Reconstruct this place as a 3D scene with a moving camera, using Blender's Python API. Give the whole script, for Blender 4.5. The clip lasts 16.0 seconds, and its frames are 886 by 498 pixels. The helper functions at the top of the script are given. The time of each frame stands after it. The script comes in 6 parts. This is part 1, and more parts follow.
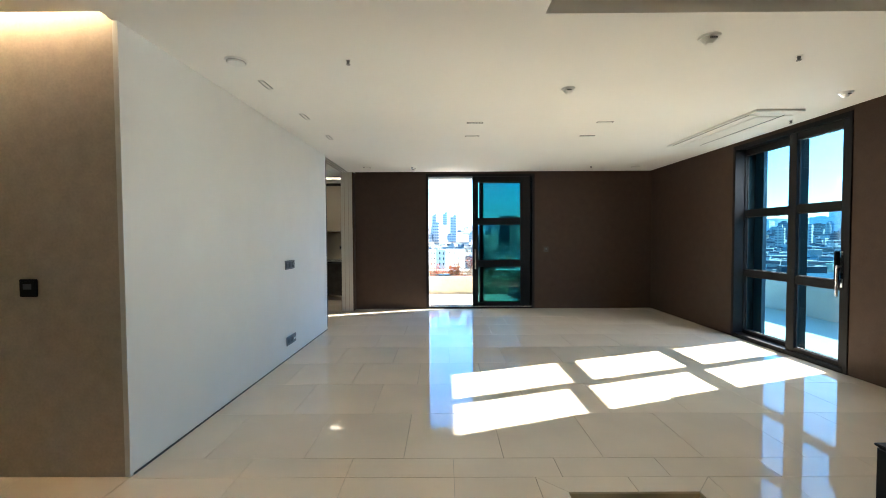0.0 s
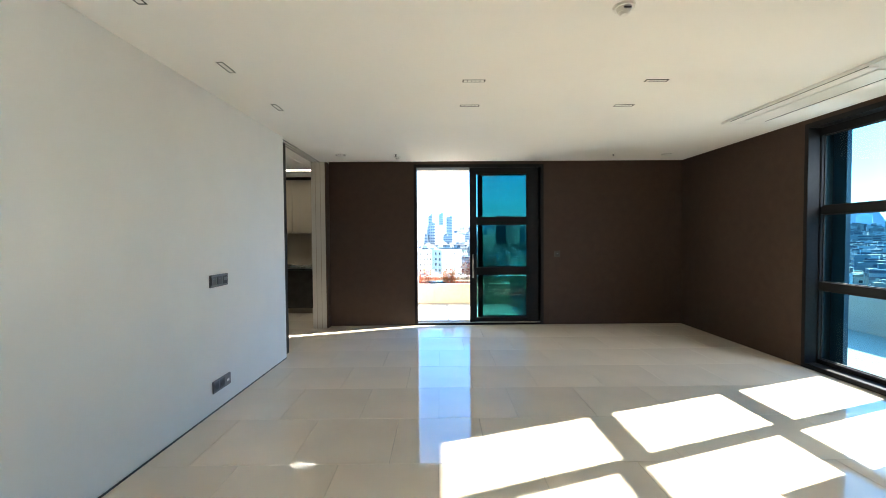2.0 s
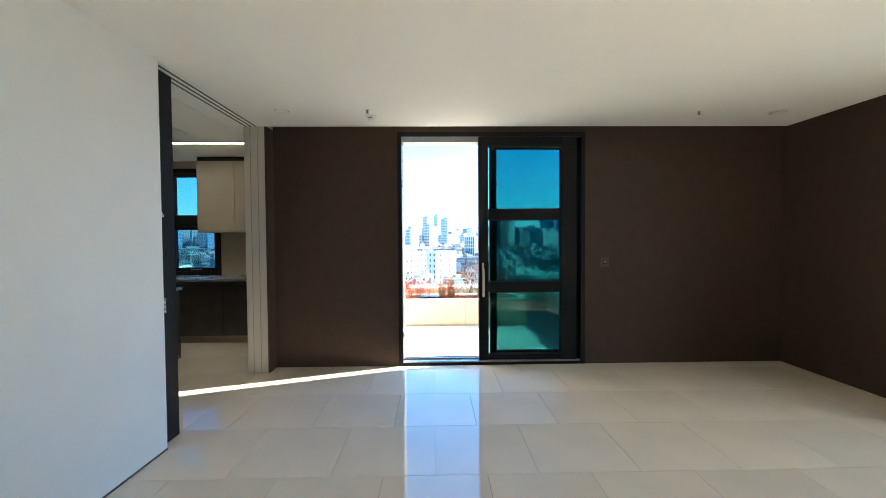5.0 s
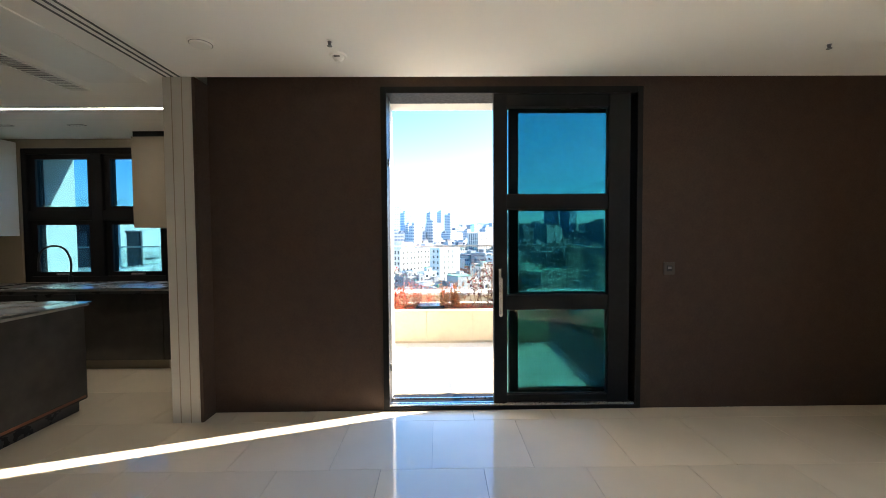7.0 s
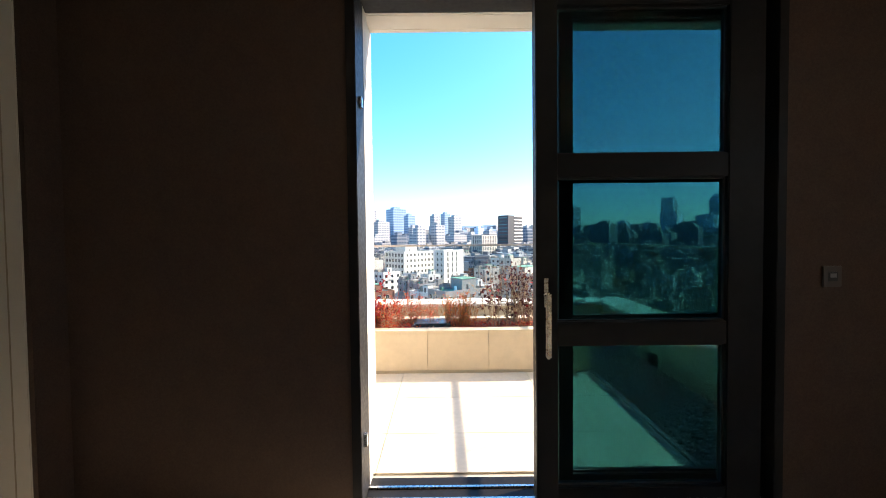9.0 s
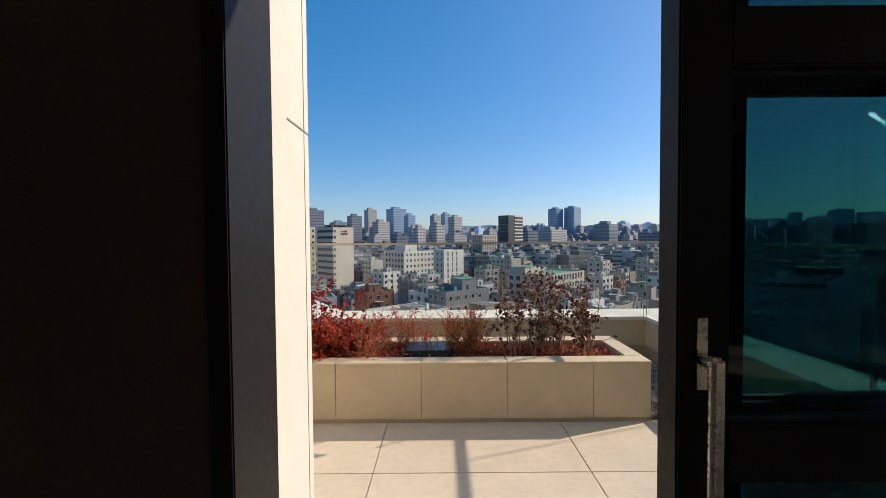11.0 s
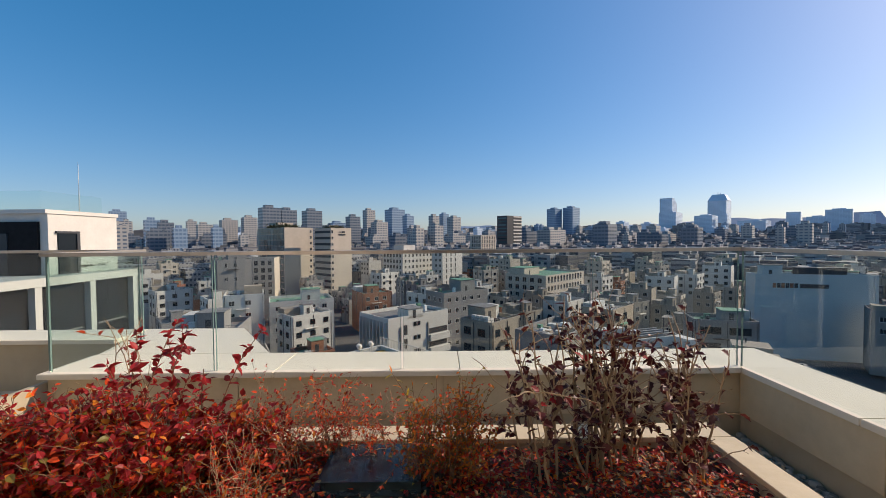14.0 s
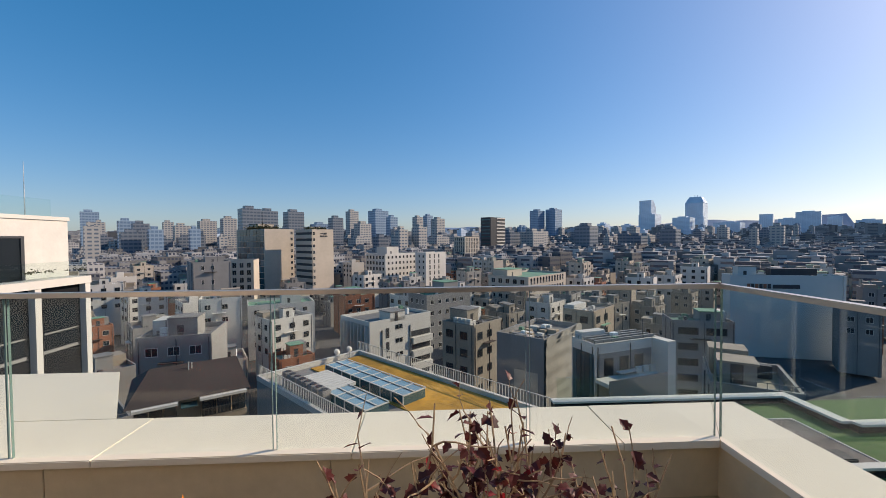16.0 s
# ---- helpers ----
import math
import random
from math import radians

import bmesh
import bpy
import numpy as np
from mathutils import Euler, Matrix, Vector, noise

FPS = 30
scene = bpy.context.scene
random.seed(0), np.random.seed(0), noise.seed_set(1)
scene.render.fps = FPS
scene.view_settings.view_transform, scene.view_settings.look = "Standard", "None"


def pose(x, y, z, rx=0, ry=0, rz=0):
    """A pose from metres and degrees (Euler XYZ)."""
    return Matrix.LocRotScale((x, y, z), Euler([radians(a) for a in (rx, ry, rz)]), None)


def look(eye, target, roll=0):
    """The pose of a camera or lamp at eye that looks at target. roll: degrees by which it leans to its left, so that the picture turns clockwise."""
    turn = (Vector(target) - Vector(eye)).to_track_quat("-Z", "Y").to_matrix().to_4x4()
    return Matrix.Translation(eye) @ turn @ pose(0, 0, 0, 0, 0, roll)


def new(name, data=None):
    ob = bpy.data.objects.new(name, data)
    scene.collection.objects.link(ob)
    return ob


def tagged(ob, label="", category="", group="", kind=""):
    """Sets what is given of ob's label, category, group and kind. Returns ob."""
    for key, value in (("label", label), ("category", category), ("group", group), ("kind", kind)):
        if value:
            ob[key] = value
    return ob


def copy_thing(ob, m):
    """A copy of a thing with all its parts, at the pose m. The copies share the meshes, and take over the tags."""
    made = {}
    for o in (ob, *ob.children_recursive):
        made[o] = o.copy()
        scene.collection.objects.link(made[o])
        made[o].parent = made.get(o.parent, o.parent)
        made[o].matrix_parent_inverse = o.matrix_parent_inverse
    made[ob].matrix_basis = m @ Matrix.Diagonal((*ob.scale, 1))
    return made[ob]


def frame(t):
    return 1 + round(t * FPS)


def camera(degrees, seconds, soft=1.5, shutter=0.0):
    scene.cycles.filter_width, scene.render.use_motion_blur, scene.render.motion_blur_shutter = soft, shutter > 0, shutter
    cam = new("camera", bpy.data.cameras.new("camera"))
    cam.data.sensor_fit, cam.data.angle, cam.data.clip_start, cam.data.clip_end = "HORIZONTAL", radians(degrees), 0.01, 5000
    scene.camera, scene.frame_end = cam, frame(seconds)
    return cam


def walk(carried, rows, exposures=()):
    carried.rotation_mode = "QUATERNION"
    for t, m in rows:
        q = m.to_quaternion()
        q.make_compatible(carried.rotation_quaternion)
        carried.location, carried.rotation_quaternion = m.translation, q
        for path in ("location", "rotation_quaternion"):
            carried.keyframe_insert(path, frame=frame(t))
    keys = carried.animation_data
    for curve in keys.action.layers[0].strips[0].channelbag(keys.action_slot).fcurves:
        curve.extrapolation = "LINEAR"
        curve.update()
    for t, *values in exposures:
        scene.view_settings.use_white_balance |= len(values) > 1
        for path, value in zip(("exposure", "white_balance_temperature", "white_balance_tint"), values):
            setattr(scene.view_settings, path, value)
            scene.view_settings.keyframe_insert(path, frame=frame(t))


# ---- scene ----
cam = camera(96.4, 16.0, soft=0.7)
EXPOSURES = [(0, 3.02, 6050, 3), (5.0, 3.02, 6050, 3), (7.0, 2.72, 6500, 8), (8.0, 2.3, 6850, 10), (9.0, 1.75, 7050, 12), (9.7, 1.45, 7150, 14), (11.5, -0.1, 7000, 11), (13, -0.08, 7050, 12), (14, -0.03, 7500, 15), (16, -0.03, 7500, 15)]
PATH = [
    (0, (0.297, 0.624, 1.359), (0.290, 2.623, 1.299), -0.3),
    (0.5, (0.334, 0.928, 1.358), (0.328, 2.927, 1.300), -0.4),
    (1, (0.325, 1.241, 1.379), (0.324, 3.241, 1.321), -0.4),
    (1.5, (0.329, 1.523, 1.373), (0.339, 3.522, 1.317), -0.4),
    (2, (0.368, 1.844, 1.394), (0.380, 3.843, 1.336), -0.4),
    (2.5, (0.360, 2.147, 1.385), (0.375, 4.145, 1.325), -0.3),
    (3, (0.351, 2.467, 1.395), (0.373, 4.466, 1.339), -0.3),
    (3.5, (0.403, 2.796, 1.396), (0.429, 4.795, 1.335), -0.2),
    (4, (0.393, 3.111, 1.375), (0.429, 5.109, 1.323), -0.3),
    (4.5, (0.352, 3.461, 1.386), (0.392, 5.460, 1.336), -0.4),
    (7, (0.395, 5.003, 1.397), (0.417, 7.002, 1.326), -0.4),
    (7.5, (0.401, 5.305, 1.367), (0.409, 7.304, 1.301), -0.4),
    (8, (0.359, 5.615, 1.355), (0.373, 7.614, 1.295), -0.4),
    (8.5, (0.394, 5.939, 1.321), (0.394, 7.938, 1.269), -0.3),
    (9, (0.390, 6.259, 1.322), (0.393, 8.258, 1.264), -0.6),
    (9.5, (0.365, 6.570, 1.315), (0.363, 8.569, 1.256), -0.5),
    (11.8, (0.446, 7.820, 1.272), (0.452, 9.820, 1.214), -0.4),
    (12, (0.469, 7.934, 1.277), (0.475, 9.934, 1.219), -0.5),
    (12.5, (0.491, 8.176, 1.284), (0.493, 10.176, 1.228), -0.4),
    (13, (0.496, 8.458, 1.278), (0.498, 10.457, 1.220), -0.4),
    (13.5, (0.514, 8.684, 1.294), (0.518, 10.683, 1.239), -0.4),
    (14, (0.545, 8.929, 1.305), (0.554, 10.928, 1.249), -0.5),
    (14.5, (0.588, 9.165, 1.334), (0.597, 11.164, 1.281), -0.5),
    (15, (0.711, 9.312, 1.387), (0.738, 11.311, 1.333), -0.6),
    (15.5, (0.844, 9.470, 1.439), (0.912, 11.468, 1.388), -0.5),
    (16, (1.024, 9.577, 1.465), (1.113, 11.574, 1.415), -0.5),
]
walk(cam, [(t, look(eye, target, roll)) for t, eye, target, roll in PATH], EXPOSURES)

# ---- world, sun, exposure ----
SUN = Vector((1.67, 0.545, 1.0)).normalized()
world = bpy.data.worlds.new("sky")
scene.world = world
scene.cycles.transparent_max_bounces = 24
scene.cycles.diffuse_bounces = 8
scene.cycles.max_bounces = 16
scene.cycles.caustics_reflective = True
scene.cycles.blur_glossy = 0.2
world.use_nodes = True
wn = world.node_tree
sky = wn.nodes.new("ShaderNodeTexSky")
sky.sky_type = "NISHITA"
sky.sun_disc = False
sky.sun_elevation = math.asin(SUN.z)
sky.sun_rotation = math.atan2(SUN.x, SUN.y)
sky.altitude = 100
sky.air_density, sky.dust_density, sky.ozone_density = 1.0, 1.0, 9.0
vivid = wn.nodes.new("ShaderNodeHueSaturation")
vivid.inputs["Hue"].default_value, vivid.inputs["Saturation"].default_value, vivid.inputs["Value"].default_value = 0.507, 1.2, 2.05
wn.links.new(sky.outputs[0], vivid.inputs["Color"])
haze = wn.nodes.new("ShaderNodeGamma")
haze.inputs[1].default_value = 0.7
wn.links.new(vivid.outputs[0], haze.inputs[0])
wn.links.new(haze.outputs[0], wn.nodes["Background"].inputs[0])
wn.nodes["Background"].inputs[1].default_value = 0.15
sun = new("sun", bpy.data.lights.new("sun", "SUN"))
sun.data.energy, sun.data.angle, sun.data.color = 5.0, radians(0.5), (1.0, 0.90, 0.78)
sun.matrix_world = look(SUN * 60, (0, 0, 0))


# ---- materials ----
def mat(name, colour, rough=0.5, metal=0.0, vary=0.08, scale=8.0, bump=0.0, bump_scale=120.0, each=0.0, island=0.0, spec=0.5, coat=0.0, stain=0.0):
    """A surface with a fine and a coarse variation of tone, an optional relief, and a tone of its own for each object or island."""
    m = bpy.data.materials.new(name)
    m.use_nodes = True
    nt, L = m.node_tree, m.node_tree.links
    b = nt.nodes["Principled BSDF"]
    b.inputs["Roughness"].default_value, b.inputs["Metallic"].default_value = rough, metal
    b.inputs["Specular IOR Level"].default_value = spec
    b.inputs["Coat Weight"].default_value = coat
    b.inputs["Coat Roughness"].default_value = 0.03
    tc = nt.nodes.new("ShaderNodeTexCoord")

    def noise_tex(sc, detail=4.0):
        n = nt.nodes.new("ShaderNodeTexNoise")
        n.inputs["Scale"].default_value, n.inputs["Detail"].default_value = sc, detail
        L.new(tc.outputs["Object"], n.inputs["Vector"])
        return n.outputs["Fac"]

    def ranged(src, lo, hi):
        r = nt.nodes.new("ShaderNodeMapRange")
        r.inputs["From Min"].default_value, r.inputs["From Max"].default_value = 0.25, 0.75
        r.inputs["To Min"].default_value, r.inputs["To Max"].default_value = lo, hi
        L.new(src, r.inputs["Value"])
        return r.outputs["Result"]

    def times(a, c):
        q = nt.nodes.new("ShaderNodeMath")
        q.operation = "MULTIPLY"
        L.new(a, q.inputs[0])
        L.new(c, q.inputs[1])
        return q.outputs[0]

    tone = times(ranged(noise_tex(scale), 1 - vary, 1 + vary), ranged(noise_tex(scale * 0.17, 2.0), 1 - vary - stain, 1 + vary))
    if each or island:
        info = nt.nodes.new("ShaderNodeObjectInfo" if each else "ShaderNodeNewGeometry")
        r = nt.nodes.new("ShaderNodeMapRange")
        k = each or island
        r.inputs["To Min"].default_value, r.inputs["To Max"].default_value = 1 - k, 1 + k
        L.new(info.outputs["Random" if each else "Random Per Island"], r.inputs["Value"])
        tone = times(tone, r.outputs["Result"])
    v = nt.nodes.new("ShaderNodeVectorMath")
    v.operation = "SCALE"
    v.inputs[0].default_value = colour
    L.new(tone, v.inputs["Scale"])
    L.new(v.outputs[0], b.inputs["Base Color"])
    if rough > 0.02:
        L.new(ranged(noise_tex(scale * 2.3), rough * 0.8, min(1.0, rough * 1.2)), b.inputs["Roughness"])
    if bump:
        bp = nt.nodes.new("ShaderNodeBump")
        bp.inputs["Strength"].default_value, bp.inputs["Distance"].default_value = bump, 0.004
        L.new(noise_tex(bump_scale), bp.inputs["Height"])
        L.new(bp.outputs[0], b.inputs["Normal"])
    return m


def glass(name, tint, gloss=1.0, rough=0.0, base=0.012):
    """A thin pane: tinted light passes, and it mirrors the more the flatter it is seen."""
    m = bpy.data.materials.new(name)
    m.use_nodes = True
    nt, L = m.node_tree, m.node_tree.links
    nt.nodes.remove(nt.nodes["Principled BSDF"])
    t, g, mix, f, p5, k = (nt.nodes.new("ShaderNode" + n) for n in ("BsdfTransparent", "BsdfGlossy", "MixShader", "LayerWeight", "Math", "Math"))
    t.inputs[0].default_value = (*tint, 1)
    g.inputs[0].default_value = (gloss, gloss, gloss, 1)
    g.inputs["Roughness"].default_value = rough
    f.inputs[0].default_value = 0.5
    p5.operation, k.operation = "POWER", "MULTIPLY_ADD"
    p5.inputs[1].default_value = 5.0
    k.inputs[1].default_value, k.inputs[2].default_value = 0.9, base
    L.new(f.outputs["Facing"], p5.inputs[0])
    L.new(p5.outputs[0], k.inputs[0])
    L.new(k.outputs[0], mix.inputs[0])
    L.new(t.outputs[0], mix.inputs[1])
    L.new(g.outputs[0], mix.inputs[2])
    L.new(mix.outputs[0], nt.nodes["Material Output"].inputs[0])
    return m


def glow(name, colour, strength):
    m = bpy.data.materials.new(name)
    m.use_nodes = True
    b = m.node_tree.nodes["Principled BSDF"]
    b.inputs["Base Color"].default_value = (*colour, 1)
    b.inputs["Emission Color"].default_value = (*colour, 1)
    b.inputs["Emission Strength"].default_value = strength
    return m


M_FLOOR = mat("polished_cream_marble", (0.80, 0.70, 0.56), 0.06, vary=0.05, scale=2.2, each=0.025, spec=0.6, stain=0.04)
M_GROUT = mat("floor_grout", (0.38, 0.33, 0.26), 0.8)
M_CEIL = mat("ceiling_paint", (0.84, 0.83, 0.80), 0.9, vary=0.015, scale=1.5, bump=0.05, bump_scale=300)
M_WHITE = mat("white_wall_paint", (0.80, 0.80, 0.79), 0.75, vary=0.02, scale=3, bump=0.08, bump_scale=260)
M_BROWN = mat("brown_fabric_wallpaper", (0.060, 0.037, 0.026), 0.78, vary=0.09, scale=60, bump=0.25, bump_scale=420, spec=0.35)
M_BEIGE = mat("beige_fabric_wallpaper", (0.56, 0.50, 0.43), 0.85, vary=0.08, scale=70, bump=0.3, bump_scale=420)
M_FRAME = mat("black_aluminium", (0.012, 0.0115, 0.012), 0.5, 0.0, vary=0.12, scale=20, spec=0.15)
M_GASKET = mat("black_rubber", (0.012, 0.012, 0.012), 0.7)
M_STEEL = mat("brushed_steel", (0.62, 0.60, 0.57), 0.28, 1.0, vary=0.05, scale=40)
M_PLASTIC = mat("white_plastic", (0.78, 0.77, 0.74), 0.4, vary=0.02)
M_DARKPL = mat("dark_grey_plastic", (0.06, 0.06, 0.065), 0.4)
M_GREYPL = mat("grey_switch_plastic", (0.16, 0.16, 0.17), 0.45)
M_BLACK = mat("black_plastic", (0.012, 0.012, 0.013), 0.35)
M_PANEL = mat("ivory_door_panel", (0.56, 0.53, 0.47), 0.45, vary=0.03, scale=5)
M_CABINET = mat("taupe_cabinet_lacquer", (0.33, 0.28, 0.21), 0.45, vary=0.03, scale=4)
M_CABDARK = mat("dark_cabinet_lacquer", (0.035, 0.034, 0.036), 0.3, vary=0.1, scale=4)
M_COUNTER = mat("grey_stone_worktop", (0.30, 0.29, 0.27), 0.25, vary=0.15, scale=14)
M_FILM = mat("protective_film", (0.34, 0.36, 0.38), 0.16, vary=0.12, scale=9, bump=0.9, bump_scale=14, spec=0.9)
M_DARKFILM = mat("film_wrapped_dark_panel", (0.05, 0.046, 0.043), 0.22, vary=0.3, scale=6, bump=0.8, bump_scale=9, spec=0.7)
M_ALU = mat("reflector_aluminium", (0.75, 0.75, 0.73), 0.2, 1.0)
M_STONE = mat("limestone_cladding", (0.60, 0.49, 0.33), 0.7, vary=0.05, scale=18, each=0.03, bump=0.2, bump_scale=90, stain=0.05)
M_STONEW = mat("pale_stone_cladding", (0.60, 0.57, 0.52), 0.75, vary=0.035, scale=10, bump=0.12, bump_scale=120, stain=0.05)
M_PAVER = mat("pale_stone_paver", (0.60, 0.52, 0.40), 0.7, vary=0.06, scale=22, each=0.03, bump=0.2, bump_scale=140)
M_CAP = mat("white_coping_stone", (0.76, 0.69, 0.57), 0.8, spec=0.15, vary=0.03, scale=9, each=0.02)
M_RENDER = mat("parapet_render", (0.44, 0.37, 0.265), 0.85, vary=0.06, scale=7, bump=0.15, bump_scale=150, stain=0.05)
M_SOIL = mat("dark_soil_with_litter", (0.07, 0.045, 0.032), 0.95, vary=0.5, scale=45, bump=1.0, bump_scale=60)
M_PEBBLE = mat("grey_pebble", (0.23, 0.22, 0.195), 0.75, vary=0.12, scale=30, island=0.5, spec=0.3)
M_WINGLASS = glass("tinted_door_glass", (0.32, 0.52, 0.52))
M_SIDEGLASS = glass("side_window_glass", (0.46, 0.66, 0.70))
M_KITGLASS = glass("kitchen_window_glass", (0.26, 0.42, 0.47))
M_RAILGLASS = glass("railing_glass", (0.92, 0.958, 0.948), base=0.03)
M_GLASSEDGE = mat("green_glass_edge", (0.15, 0.23, 0.21), 0.3, spec=0.2)
M_BRONZE = mat("champagne_handrail", (0.50, 0.44, 0.38), 0.35, 0.7, vary=0.05, scale=20)


# ---- building blocks ----
def box(bm, x0, x1, y0, y1, z0, z1, bevel=0.0, mi=0):
    """Adds a box to bm; bevel rounds its edges."""
    r = bmesh.ops.create_cube(bm, size=1.0, matrix=Matrix.Translation(((x0 + x1) / 2, (y0 + y1) / 2, (z0 + z1) / 2)) @ Matrix.Diagonal((x1 - x0, y1 - y0, z1 - z0, 1)))
    faces = {f for v in r["verts"] for f in v.link_faces}
    for f in faces:
        f.material_index = mi
    if bevel:
        bmesh.ops.bevel(bm, geom=list({e for v in r["verts"] for e in v.link_edges}), offset=bevel, segments=2, affect="EDGES", clamp_overlap=True)
    return bm


def cyl(bm, x, y, z0, z1, r0, r1=None, seg=24, axis="Z", mi=0):
    """Adds a closed cone or cylinder, upright from z0 to z1, or lying along X or Y from the point (x, y, z0)."""
    r1 = r0 if r1 is None else r1
    m = Matrix.Translation((x, y, (z0 + z1) / 2))
    if axis == "Y":
        m = Matrix.Translation((x, y, z0)) @ Matrix.Rotation(radians(-90), 4, "X") @ Matrix.Translation((0, 0, z1 / 2))
    if axis == "X":
        m = Matrix.Translation((x, y, z0)) @ Matrix.Rotation(radians(90), 4, "Y") @ Matrix.Translation((0, 0, z1 / 2))
    depth = z1 - z0 if axis == "Z" else z1
    r = bmesh.ops.create_cone(bm, cap_ends=True, segments=seg, radius1=r0, radius2=r1, depth=depth, matrix=m)
    for f in {f for v in r["verts"] for f in v.link_faces}:
        f.material_index = mi
    return bm


def boxed(*spans, bevel=0.0):
    bm = bmesh.new()
    for s in spans:
        box(bm, *s, bevel=bevel)
    return bm


def mesh_of(name, bm, *mats, smooth=False):
    me = bpy.data.meshes.new(name)
    bm.to_mesh(me)
    bm.free()
    for m in mats:
        me.materials.append(m)
    if smooth:
        for p in me.polygons:
            p.use_smooth = True
    return me


def part(name, bm, material, parent, label="", smooth=False):
    """Links bm as one mesh object under a thing or a part."""
    mats = material if isinstance(material, (list, tuple)) else (material,)
    ob = new(name, mesh_of(name, bm, *mats, smooth=smooth))
    ob.parent = parent
    return tagged(ob, label) if label else ob


def piece(name, me, parent, x, y, z, rz=0.0):
    """One of many alike pieces on a shared mesh."""
    ob = new(name, me)
    ob.parent = parent
    ob.location = (x, y, z)
    ob.rotation_euler = (0, 0, rz)
    return ob


def quad_slab(points, z0, z1):
    """An upright prism over a plan of straight sides."""
    bm = bmesh.new()
    lo = [bm.verts.new((x, y, z0)) for x, y in points]
    hi = [bm.verts.new((x, y, z1)) for x, y in points]
    bm.faces.new(hi)
    bm.faces.new(lo[::-1])
    for k in range(len(points)):
        j = (k + 1) % len(points)
        bm.faces.new((lo[k], lo[j], hi[j], hi[k]))
    bmesh.ops.recalc_face_normals(bm, faces=bm.faces)
    return bm


def thing(name, m, label, category, group="", kind=""):
    ob = new(name)
    ob.empty_display_size = 0.1
    ob.matrix_world = m
    return tagged(ob, label, category, group, kind)


def structure(name, bm, material, label, category, smooth=False):
    mats = material if isinstance(material, (list, tuple)) else (material,)
    return tagged(new(name, mesh_of(name, bm, *mats, smooth=smooth)), label, category, "", "structure")


# ---- large structure: living room ----
H = 2.562
LIP_Y, LIP_X = 7.962, 4.10
BACK, BACK_OUT = 8.12, 8.39
RIGHT, RIGHT_OUT = 4.2, 4.51
LEFT = -1.438
floor = structure("floor", boxed((-6.0, 0.95, -3.2, 10.05, -0.30, -0.012), (0.95, RIGHT + 0.57, 2.696, BACK, -0.30, -0.012), (0.95, RIGHT + 0.57, -3.2, 1.2, -0.30, -0.012), (1.65, RIGHT + 0.57, 1.2, 2.696, -0.30, -0.012), (0.95, 1.65, 1.2, 2.696, -0.30, -0.151)), M_GROUT, "bed of the cream marble tile floor", "floor")
structure("wall_back", boxed((-1.38, -0.048, BACK, BACK_OUT, -0.3, 3.0), (2.0, RIGHT_OUT, BACK, BACK_OUT, -0.3, 3.0), (-0.048, 2.0, BACK, BACK_OUT, 2.545, 3.0), (-0.048, 2.0, BACK, BACK_OUT, -0.3, 0.0)), M_BROWN, "dark brown fabric-papered wall round the terrace door", "wall")
structure("wall_right", boxed((RIGHT, RIGHT_OUT, 6.0, BACK - 0.002, -0.3, 3.0), (RIGHT, RIGHT_OUT, -3.2, 4.44, -0.3, 3.0), (RIGHT, 4.47, 4.44, 6.0, 2.548, 3.0), (4.47, RIGHT_OUT, 4.44, 6.0, 2.47, 3.0), (RIGHT, RIGHT_OUT, 4.44, 6.0, -0.3, 0.0)), M_BROWN, "brown fabric-papered wall with a tall window", "wall")
structure("wall_left", quad_slab([(-1.62, 6.44), (-1.62, 3.122), (-1.53, 3.122), (-1.53, 2.838), (-1.50, 2.838), (LEFT, 6.44)], 0.0, H), M_WHITE, "plain white painted wall", "wall")
structure("wall_entry", boxed((-6.0, -1.531, 2.84, 3.12, 0.0, 3.0)), M_BEIGE, "beige fabric-papered wall under a cove light", "wall")
structure("wall_behind", boxed((-6.3, RIGHT_OUT, -3.5, -3.202, -0.3, 3.0)), M_BEIGE, "plain beige wall", "wall")
structure("wall_hall", boxed((-6.3, -6.002, -3.2, 10.05, -0.3, 3.0)), M_BEIGE, "plain beige wall", "wall")
# the ceiling, with curtain slots along the brown walls, a cove along the entry wall and a shallow raised field near the stairwell
structure("ceiling", boxed((LEFT, LIP_X, 2.80, LIP_Y, H, H + 0.3), (LEFT, LIP_X, LIP_Y, BACK, H + 0.07, H + 0.3), (LIP_X, RIGHT, 2.80, BACK, H + 0.07, H + 0.3), (-6.3, 0.85, -3.2, 2.75, H, H + 0.3), (-1.52, 0.85, 2.75, 2.80, H, H + 0.3), (-1.53, LEFT, 2.80, 6.44, H + 0.001, H + 0.3), (0.85, RIGHT_OUT, -3.2, 2.80, H + 0.07, H + 0.3), (3.6, LIP_X, 2.59, 2.7998, H, H + 0.0698), (-6.3, -1.52, 2.75, 2.84, H + 0.22, H + 0.3)), M_CEIL, "smooth white painted ceiling", "ceiling")
structure("ceiling_kitchen", boxed((-6.3, -1.531, 3.12, 6.44, H, H + 0.3), (-6.3, LEFT - 0.002, 6.44, 10.05, H, H + 0.3)), M_CEIL, "smooth white painted kitchen ceiling", "ceiling")
structure("roof", boxed((-6.5, RIGHT_OUT + 0.2, -3.6, 8.6, 3.0, 3.4), (-6.5, -1.24, 8.6, 10.5, 3.0, 3.4)), M_STONEW, "flat roof slab", "roof")
